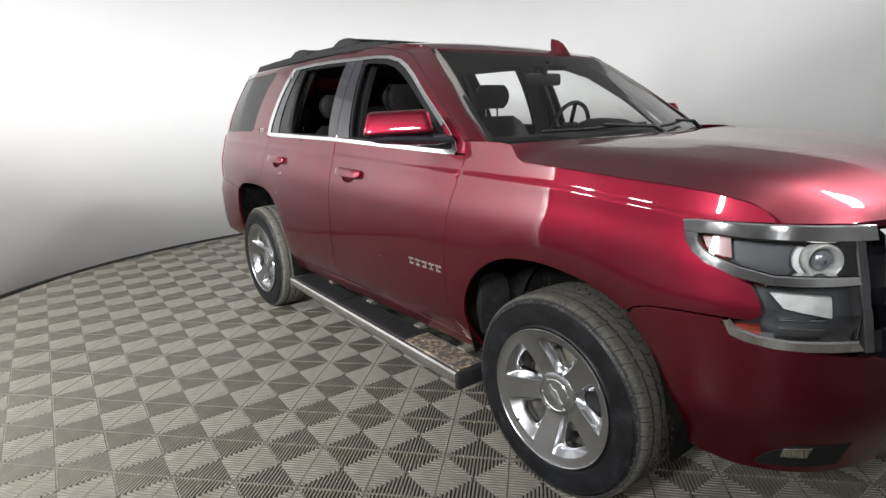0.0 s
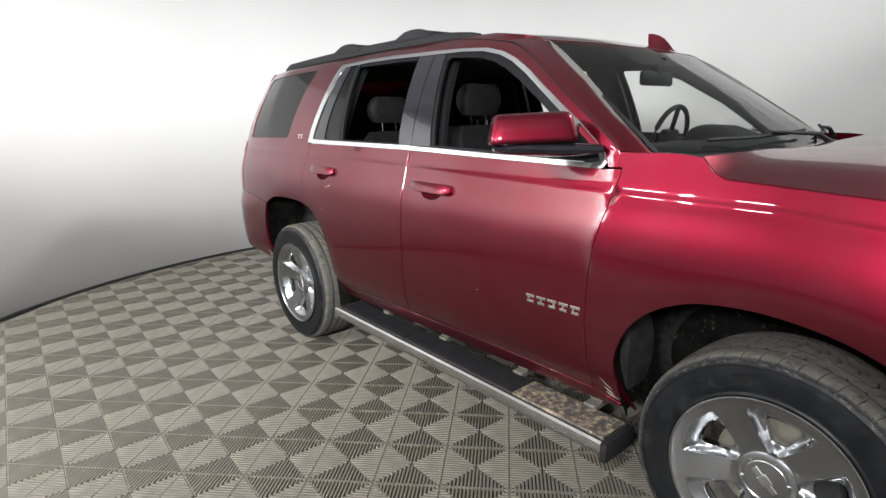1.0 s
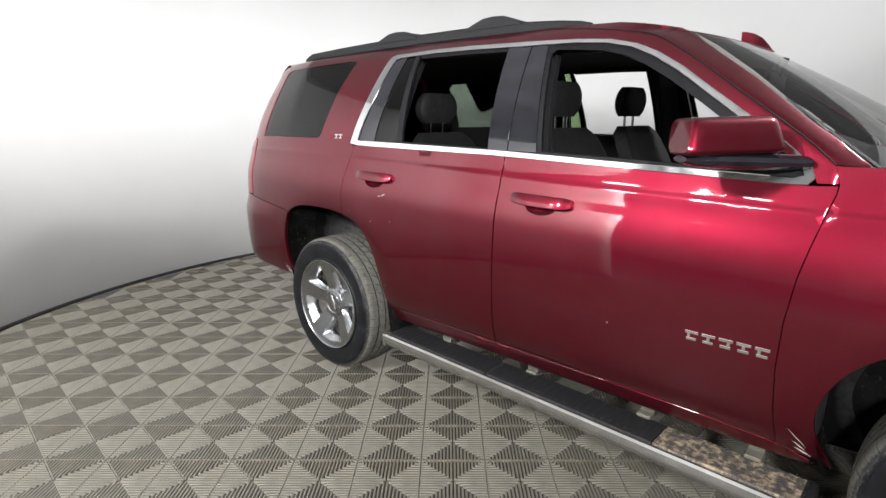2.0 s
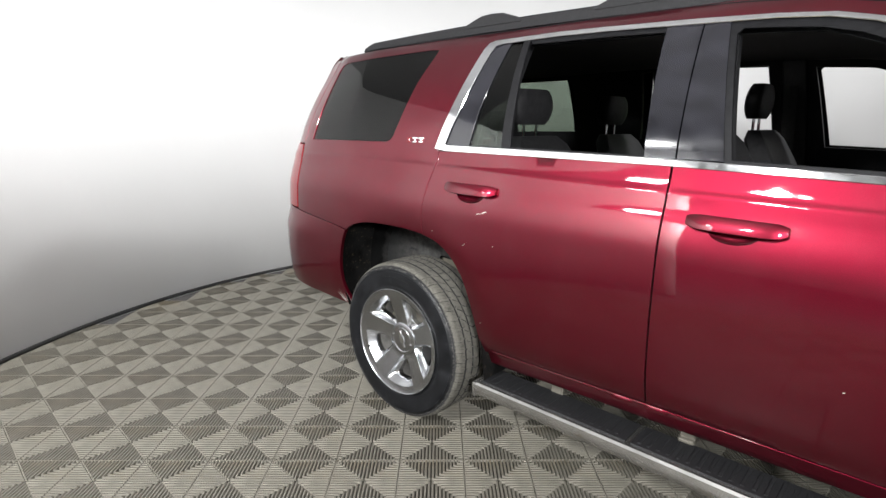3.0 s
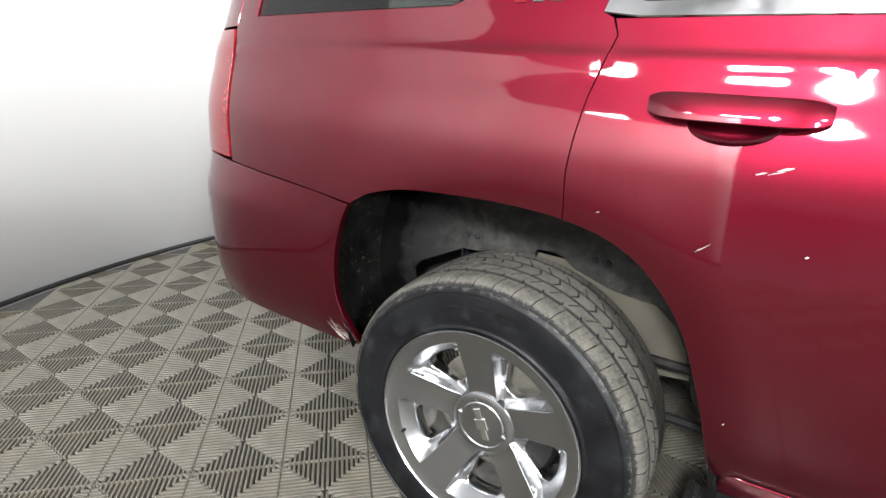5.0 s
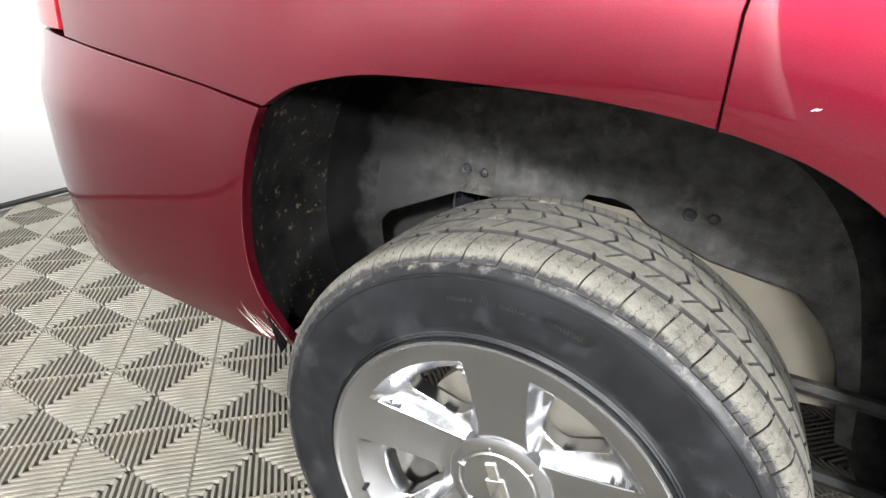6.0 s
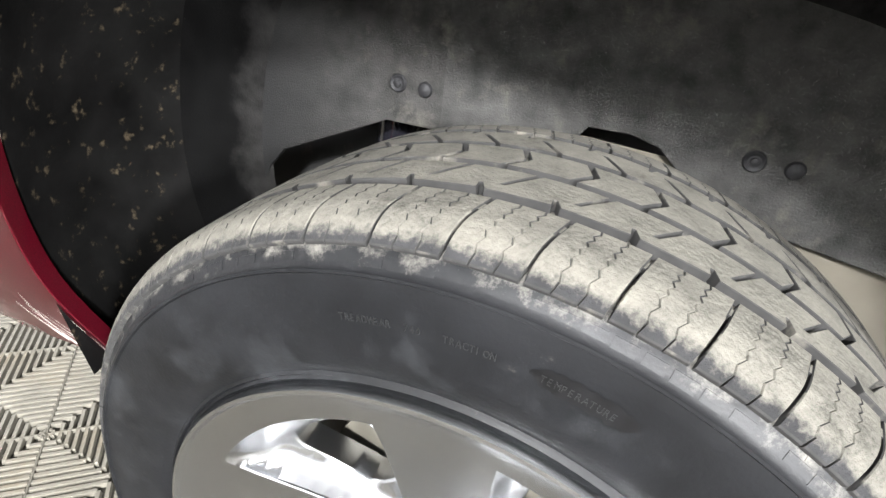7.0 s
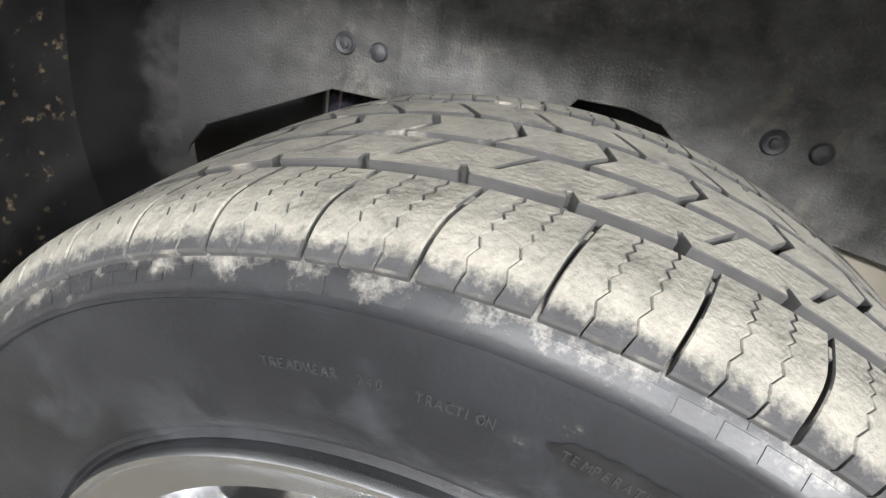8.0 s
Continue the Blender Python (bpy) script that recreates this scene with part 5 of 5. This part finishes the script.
# roof rails with crossbar feet
for side in (-1, 1):
    rail = new("roof_rail")
    rail.parent = car
    tagged(rail, "matt black roof rail")
    bm = bmesh.new()
    path = [(-.60, 1.868), (-.57, 1.880), (-.50, 1.888), (-.2, 1.897), (.1, 1.903), (.5, 1.906), (.9, 1.903), (1.15, 1.893), (1.32, 1.879), (1.42, 1.866), (1.46, 1.856)]
    rows = []
    for x, z in path:
        y = .672 - (.02 if x < -.5 else 0)
        rows.append([(x, side * (y + dy), z + dz) for dy, dz in ((.016, -.045), (.018, -.008), (.012, 0), (-.012, 0), (-.018, -.008), (-.016, -.045))])
    vs = grid_mesh(bm, rows, True)
    bm.faces.new(vs[0])
    bm.faces.new(vs[-1])
    part("rail_bar", bm, BLACK_PLASTIC, rail)
    for x in (.30, .96):
        bm = bmesh.new()
        rows = []
        for dx, h in ((-.16, .0), (-.11, .018), (-.06, .034), (0, .038), (.06, .034), (.11, .018), (.16, 0)):
            rows.append([(x + dx, side * (.672 + dy), 1.900 + dz) for dy, dz in ((.022, -.012), (.022, h - .006), (.012, h), (-.02, h), (-.03, h - .008), (-.03, -.012))])
        vs = grid_mesh(bm, rows, True)
        bm.faces.new(vs[0])
        bm.faces.new(vs[-1])
        part("crossbar_foot", bm, BLACK_PLASTIC, rail)
for x in (.30, .96):
    bm = bmesh.new()
    rows = []
    for k in range(13):
        y = -.66 + 1.32 * k / 12
        z = 1.928 + .006 * (1 - (y / .66) ** 2)
        rows.append([(x + .035 * math.cos(a), y, z + .012 * math.sin(a)) for a in np.linspace(0, 2 * math.pi, 13)[:-1]])
    vs = grid_mesh(bm, rows, True)
    part("crossbar", bm, BLACK_PLASTIC, car, "black roof crossbar")

# antenna fin
bm = bmesh.new()
rows = []
for t, hgt, w in ((0, .0, .004), (.15, .030, .020), (.35, .062, .024), (.6, .080, .022), (.85, .086, .016), (1.0, .085, .009)):
    x = 1.90 - .15 * t
    z = float(np.interp(x, [1.6, 1.8, 2.0], [1.864, 1.832, 1.79])) - .01
    z -= .012
    rows.append([(x, .365 + w * 1.3, z), (x - .01, .365 + w * .55, z + hgt * .5), (x - .012, .365, z + hgt * .84 + .008), (x - .01, .365 - w * .55, z + hgt * .5), (x, .365 - w * 1.3, z)])
grid_mesh(bm, rows)
bm.faces.new([v for v in bm.verts][-5:])
part("antenna_fin", bm, PAINT, car, "red shark-fin antenna")

# wipers
for y0, y1 in ((-.62, .02), (.05, .62)):
    wip = new("wiper")
    wip.parent = car
    tagged(wip, "black windscreen wiper")

    def on_glass(y, up):
        k = min(23, max(0, int((y / .80 + 1) / 2 * 24)))
        a, b = Vector(WS[k][0]), Vector(WS[k][12])
        p = a.lerp(b, up)
        return Vector((p.x + .02, y, p.z + .022))
    bm = bmesh.new()
    tube(bm, [on_glass(y0 + (y1 - y0) * k / 8, .03 + .05 * k / 8) for k in range(9)], .007, 6)
    part("blade", bm, BLACK_TRIM, wip)
    bm = bmesh.new()
    tube(bm, [on_glass(y1 + .05, -.05), on_glass(y1 - .02, .02) + Vector((.01, 0, .012)), on_glass((y0 + y1) / 2, .06) + Vector((.006, 0, .012))], [.013, .010, .006], 6)
    part("arm", bm, BLACK_PLASTIC, wip)

# ---- running boards
for side in (-1, 1):
    brd = new("running_board")
    brd.parent = car
    tagged(brd, "scuffed metal running board with black rubber tread pads")

    def yb(x):
        return 1.002 + .072 * (x - .48) / 1.98
    bm = bmesh.new()
    rows = []
    for x in np.linspace(.48, 2.46, 30):
        y = yb(x)
        rows.append([(x, side * (y + dy), z) for dy, z in ((-.185, .300), (-.185, .328), (-.03, .328), (-.008, .332), (.0, .324), (.002, .305), (.0, .285), (-.012, .270), (-.10, .262), (-.17, .275))])
    vs = grid_mesh(bm, rows, True)
    bm.faces.new(vs[0])
    bm.faces.new(vs[-1])
    part("board", bm, BOARD_METAL, brd)
    bm = bmesh.new()
    rbox(bm, (2.445, yb(2.45) - .19 if side > 0 else -yb(2.45) - .004, .255), (2.475, yb(2.45) + .004 if side > 0 else -yb(2.45) + .19, .334), .010, 2)
    part("end_cap", bm, BLACK_PLASTIC, brd)
    bm = bmesh.new()
    rbox(bm, (.465, yb(.48) - .19 if side > 0 else -yb(.48) - .001, .262), (.490, yb(.48) + .001 if side > 0 else -yb(.48) + .19, .334), .010, 2)
    part("end_cap", bm, BOARD_METAL, brd)
    for x0, x1 in ((.50, 1.18), (1.20, 1.98), (1.985, 2.44)):
        bm = bmesh.new()
        rows = []
        for x in np.linspace(x0, x1, 12):
            rows.append([(x, side * (yb(x) + dy), z) for dy, z in ((-.180, .328), (-.178, .3335), (-.034, .3335), (-.032, .328))])
        grid_mesh(bm, rows)
        pad = part("tread_pad", bm, BLACK_PLASTIC if x1 < 2 else WORN_PAD, brd, "black rubber tread pad" if x1 < 2 else "worn step pad with rusty tan patches")
        if x1 > 2:
            continue
        bm = bmesh.new()
        n = int((x1 - x0) / .034)
        for k in range(n):
            x = x0 + .02 + k * .034
            rbox(bm, (x, min(side * (yb(x) - .16), side * (yb(x) - .05)), .333), (x + .013, max(side * (yb(x) - .16), side * (yb(x) - .05)), .3365), .0012, 1)
        part("grip_ribs", bm, BLACK_PLASTIC, pad)
    for x in (.78, 1.32, 1.86, 2.25):
        bm = bmesh.new()
        y0, y1 = sorted((side * .80, side * (yb(x) - .17)))
        rbox(bm, (x, y0, .32), (x + .055, y1, .345), .004, 1)
        rbox(bm, (x, min(side * .80, side * .845), .33), (x + .055, max(side * .80, side * .845), .42), .004, 1)
        part("bracket", bm, STEEL, brd, "grey metal bracket")

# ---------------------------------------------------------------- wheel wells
def shaded_edge(m, dust, axis, near, far):
    """Ragged blend of felt dust and painted shade towards the liner's outer and rear edges."""
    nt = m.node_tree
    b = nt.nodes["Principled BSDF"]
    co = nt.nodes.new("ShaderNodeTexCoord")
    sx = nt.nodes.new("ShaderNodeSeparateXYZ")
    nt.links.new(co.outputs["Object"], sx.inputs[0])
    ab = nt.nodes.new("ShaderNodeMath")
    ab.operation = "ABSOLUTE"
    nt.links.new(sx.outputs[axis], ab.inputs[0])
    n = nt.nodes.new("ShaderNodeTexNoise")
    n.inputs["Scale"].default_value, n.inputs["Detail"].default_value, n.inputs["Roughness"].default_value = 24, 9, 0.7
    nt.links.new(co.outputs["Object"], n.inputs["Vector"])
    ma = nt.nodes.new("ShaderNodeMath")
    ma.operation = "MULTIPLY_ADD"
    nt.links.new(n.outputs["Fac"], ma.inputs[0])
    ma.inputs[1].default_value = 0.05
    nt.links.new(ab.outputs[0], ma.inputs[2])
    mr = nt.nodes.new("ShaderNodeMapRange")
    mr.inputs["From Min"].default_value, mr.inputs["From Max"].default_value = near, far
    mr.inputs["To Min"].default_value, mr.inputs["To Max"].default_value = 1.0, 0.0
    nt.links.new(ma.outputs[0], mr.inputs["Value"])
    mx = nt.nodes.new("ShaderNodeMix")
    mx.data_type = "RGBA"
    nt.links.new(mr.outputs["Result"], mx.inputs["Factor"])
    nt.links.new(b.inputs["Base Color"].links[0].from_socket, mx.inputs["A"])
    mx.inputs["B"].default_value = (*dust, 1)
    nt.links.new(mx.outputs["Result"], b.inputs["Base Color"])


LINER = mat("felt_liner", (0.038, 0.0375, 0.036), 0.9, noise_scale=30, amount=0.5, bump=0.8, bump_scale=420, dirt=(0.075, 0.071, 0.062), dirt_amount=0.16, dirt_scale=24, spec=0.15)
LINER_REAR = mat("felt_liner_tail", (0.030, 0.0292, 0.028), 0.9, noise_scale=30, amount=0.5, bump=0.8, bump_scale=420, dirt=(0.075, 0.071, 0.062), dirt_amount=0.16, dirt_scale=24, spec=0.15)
LINER_BEND = mat("shaded_felt", (0.0026, 0.0026, 0.0026), 0.9, noise_scale=30, amount=0.3, bump=0.4, bump_scale=420, spec=0.04)
# Bend darkens outwards, tail rearwards: the arch's shade put into their colour.
shaded_edge(LINER_BEND, (0.03, 0.029, 0.028), "Y", 0.705, 0.738)
shaded_edge(LINER_REAR, (0.012, 0.012, 0.012), "X", 0.42, 0.235)
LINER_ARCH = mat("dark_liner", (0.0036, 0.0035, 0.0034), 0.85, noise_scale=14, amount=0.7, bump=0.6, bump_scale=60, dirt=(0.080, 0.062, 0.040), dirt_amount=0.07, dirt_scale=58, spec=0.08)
SIDE_WALL_Y = .70
for side in (-1, 1):
    for arch, name in ((RA, "rear"), (FA, "front")):
        cx, cz = (0.02, .50) if name == "rear" else (2.93, .43)
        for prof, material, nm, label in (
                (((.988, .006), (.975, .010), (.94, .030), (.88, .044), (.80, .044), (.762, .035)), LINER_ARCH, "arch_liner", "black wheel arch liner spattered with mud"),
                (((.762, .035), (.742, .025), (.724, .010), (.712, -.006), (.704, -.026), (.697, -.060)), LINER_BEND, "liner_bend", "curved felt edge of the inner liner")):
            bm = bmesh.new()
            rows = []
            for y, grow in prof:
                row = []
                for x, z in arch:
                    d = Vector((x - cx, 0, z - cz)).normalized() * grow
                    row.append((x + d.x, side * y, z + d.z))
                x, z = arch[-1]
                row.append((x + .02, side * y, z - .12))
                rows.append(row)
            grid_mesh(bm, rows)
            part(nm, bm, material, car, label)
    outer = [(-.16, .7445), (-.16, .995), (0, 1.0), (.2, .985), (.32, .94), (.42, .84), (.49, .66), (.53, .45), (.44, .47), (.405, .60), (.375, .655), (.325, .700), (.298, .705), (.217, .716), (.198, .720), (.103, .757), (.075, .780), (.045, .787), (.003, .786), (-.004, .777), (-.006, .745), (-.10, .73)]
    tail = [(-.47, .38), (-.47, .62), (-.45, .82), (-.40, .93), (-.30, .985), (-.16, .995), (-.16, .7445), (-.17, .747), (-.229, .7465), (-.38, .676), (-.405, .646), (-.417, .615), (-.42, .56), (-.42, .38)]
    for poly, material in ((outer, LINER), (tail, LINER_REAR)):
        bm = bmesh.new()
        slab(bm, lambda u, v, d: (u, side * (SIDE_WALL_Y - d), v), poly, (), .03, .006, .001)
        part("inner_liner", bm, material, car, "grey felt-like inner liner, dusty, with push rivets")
    for x, z, kind in ((-.216, .791, 0), (-.182, .789, 1), (.160, .785, 0), (.195, .784, 1)):
        bm = bmesh.new()
        b2 = bmesh.new()
        if kind:
            lathe(b2, [(.0003, -.006), (.004, -.0055), (.0075, -.0035), (.009, 0), (.009, .003)], 20)
        else:
            lathe(b2, [(.0003, -.004), (.0035, -.0035), (.004, -.0015), (.006, -.0012), (.009, -.003), (.0105, -.001), (.0108, .003)], 20)
        join(bm, b2, Matrix.Translation((x, side * SIDE_WALL_Y, z)) @ pose(0, 0, 0, 0, 0, 0 if side < 0 else 180))
        part("push_rivet", bm, BLACK_PLASTIC, car, "black push rivet")
    bm = bmesh.new()
    rows = []
    for x in np.linspace(-.02, .50, 14):
        rows.append([(x, side * (.672 + .02 * math.sin(x * 9)), z) for z in np.linspace(.50, .768, 7)])
    grid_mesh(bm, rows)
    part("inner_guard", bm, DUSTY, car, "beige dust-caked inner guard")
    # shock absorber and spring seen through the opening
    bm = bmesh.new()
    tube(bm, [(-.27, side * .60, .30), (-.245, side * .62, .66)], .022, 12)
    tube(bm, [(-.25, side * .615, .62), (-.22, side * .64, .98)], .036, 14)
    part("shock_absorber", bm, BLACK_GLOSS, car, "black shock absorber tube")
    bm = bmesh.new()
    tube(bm, [(-.40, side * .50, .56), (.55, side * .50, .56)], .045, 8)
    tube(bm, [(.33, side * .74, .575), (.55, side * .74, .57)], .012, 6)
    tube(bm, [(.36, side * .74, .43), (.56, side * .74, .425)], .012, 6)
    part("suspension_arm", bm, UNDER, car)
    bm = bmesh.new()
    for cx in (0, 2.946):
        b2 = bmesh.new()
        lathe(b2, [(.001, -.02), (.05, -.02), (.05, .02), (.035, .06), (.035, .85)], 20)
        join(bm, b2, Matrix.Translation((cx, side * .86, .404)) @ pose(0, 0, 0, 0, 0, 0 if side < 0 else 180))
    part("axle_tube", bm, UNDER, car)
    bm = bmesh.new()
    slab(bm, lambda u, v, d: (u, side * (.66 - d), v), [(2.42, .36), (2.46, .75), (2.6, .93), (2.9, .98), (3.2, .93), (3.38, .75), (3.44, .40)], (), .06, .006, .001)
    part("inner_liner", bm, LINER_ARCH, car)

# ---------------------------------------------------------------- cabin
def seat(x, y, wide, top, parent, bench=False, heads=1):
    st = new("seat")
    st.parent = parent
    tagged(st, "black leather seat with a padded headrest")
    bm = bmesh.new()
    rbox(bm, (x - .05, y - wide / 2, .90), (x + .48, y + wide / 2, 1.06), .05, 3)
    part("cushion", bm, LEATHER, st)
    bm = bmesh.new()
    rows = []
    for k in range(11):
        t = k / 10
        z = 1.0 + (top - 1.0) * t
        xc = x - .20 * t
        w = wide / 2 * (1 - .25 * max(0, (t - .55) / .45) ** 2)
        d = .075 * (1 - .35 * t)
        if k == 10:
            w, d = w * .86, d * .5
        rows.append([(xc + d * math.copysign(abs(math.cos(a)) ** .6, math.cos(a)) + (.03 * abs(math.sin(a)) ** 3 if math.cos(a) > 0 else 0), y + w * math.copysign(abs(math.sin(a)) ** .5, math.sin(a)), z) for a in np.linspace(0, 2 * math.pi, 25)[:-1]])
    vs = grid_mesh(bm, rows, True)
    bm.faces.new(vs[-1])
    part("backrest", bm, LEATHER, st)
    for i in range(heads):
        yy = y + (i - (heads - 1) / 2) * wide / max(1, heads) if heads > 1 else y
        bm = bmesh.new()
        rows = []
        xc = x - .22
        for k in range(9):
            t = k / 8
            q = math.sin(math.pi * (.10 + .80 * t)) ** .32
            z = top + .055 + .165 * t
            rows.append([(xc + .045 * q * math.copysign(abs(math.cos(a)) ** .6, math.cos(a)) + .012 * t, yy + .158 * q * math.copysign(abs(math.sin(a)) ** .55, math.sin(a)), z) for a in np.linspace(0, 2 * math.pi, 21)[:-1]])
        vs = grid_mesh(bm, rows, True)
        bm.faces.new(vs[0])
        bm.faces.new(vs[-1])
        hd = part("headrest", bm, LEATHER, st)
        for dy in (-.055, .055):
            bm = bmesh.new()
            tube(bm, [(xc, yy + dy, top - .03), (xc, yy + dy, top + .09)], .007, 8)
            part("post", bm, CHROME, hd, "chrome headrest post")
    return st


seat(1.38, -.39, .52, 1.43, car)
seat(1.38, .39, .52, 1.43, car)
seat(.58, -.44, .50, 1.40, car)
seat(.58, .44, .50, 1.40, car)
seat(-.24, -.42, .55, 1.33, car)
seat(-.24, .42, .55, 1.33, car)

bm = bmesh.new()
c = Vector((1.885, .38, 1.322))
rot = Matrix.Translation(c) @ pose(0, 0, 0, 0, -75, 0)
tube(bm, [rot @ Vector((.185 * math.cos(a), .185 * math.sin(a), 0)) for a in np.linspace(0, 2 * math.pi, 33)], .0135, 8, close=False)
wheel_rim = part("steering_wheel", bm, LEATHER, car, "black leather steering wheel")
bm = bmesh.new()
rbox(bm, (-.06, -.075, -.02), (.06, .075, .03), .02, 2, rot)
for a in (0, math.pi, -math.pi / 2):
    tube(bm, [rot @ Vector((.05 * math.sin(a + math.pi / 2) , .05 * math.cos(a + math.pi / 2), 0)), rot @ Vector((.18 * math.sin(a + math.pi / 2), .18 * math.cos(a + math.pi / 2), 0))], .014, 6)
part("hub", bm, BLACK_PLASTIC, wheel_rim)
bm = bmesh.new()
rbox(bm, (1.985, -.145, 1.597), (2.012, .145, 1.665), .014, 2)
mi = part("rear_view_mirror", bm, BLACK_PLASTIC, car, "black interior mirror")
bm = bmesh.new()
tube(bm, [(2.005, 0, 1.65), (2.03, 0, 1.725)], .013, 6)
part("mirror_stem", bm, BLACK_PLASTIC, mi)
# grey B pillar trims and belt
for side in (-1, 1):
    panel("pillar_trim", [(1.18, 1.0), (1.19, 1.78), (1.29, 1.775), (1.33, 1.0)], GREY_TRIM, car, d=.09, thick=.02, side=side, gap=0, step=.06, label="grey pillar trim")
    bm = bmesh.new()
    tube(bm, [(1.24, side * .74, 1.66), (1.24, side * .82, 1.30), (1.24, side * .86, .95)], .02, 6, flat=.2)
    part("seat_belt", bm, GREY_TRIM, car, "grey seat belt")

# white scuffs on the bumper's lower front corner
scuff = random.Random(12)
bm = bmesh.new()
for k in range(15):
    s0 = -.425 - .004 * k + scuff.uniform(-.004, .004)
    z0 = .492 + scuff.uniform(0, .012)
    ln, lean = scuff.uniform(.02, .075), scuff.uniform(.25, .9)
    w = scuff.uniform(.0006, .0016)
    pts = [(s0 - lean * ln * t + scuff.uniform(-.0008, .0008), z0 + ln * t) for t in (0, .25, .5, .75, 1)]
    grid_mesh(bm, [[surf(s + w * q * (1.15 - j / 4), z, -.0040) for j, (s, z) in enumerate(pts)] for q in (-1, 1)])
part("scuff_marks", bm, SCUFF, car, "pale scratches on the bumper corner")
# thin pale scratches and chips on the doors and the fender's lower corner
bm = bmesh.new()
for s0, z0, s1, z1, w in ((.488, 1.092, .505, 1.098, .0012), (.517, 1.101, .541, 1.108, .0020), (.505, 1.094, .530, 1.102, .0006), (.420, .950, .443, .968, .0008), (.238, .992, .246, .995, .0008), (.580, .970, .586, .972, .0014), (.515, .622, .519, .625, .0022), (1.776, .742, 1.784, .744, .0016), (2.38, .545, 2.43, .485, .0010), (2.395, .50, 2.43, .470, .0016), (2.40, .475, 2.445, .452, .0022)):
    rows = []
    for k in range(6):
        t = k / 5
        q = w * (1 - abs(2 * t - 1) ** 2) + .0002
        s, z = s0 + (s1 - s0) * t, z0 + (z1 - z0) * t + scuff.uniform(-.0006, .0006)
        rows.append([surf(s - .3 * q, z - q, -.0012), surf(s + .3 * q, z + q, -.0012)])
    grid_mesh(bm, rows)
part("scratches", bm, SCUFF, car, "thin pale scratches on the red doors")

# ---------------------------------------------------------------- floor tiles near the walk, one by one
for x0, y0 in FLOOR_TILES:
    ob = new("tile", tme)
    ob.parent = floor
    ob.matrix_basis = pose(x0, y0, 0, 0, 0, TANG)
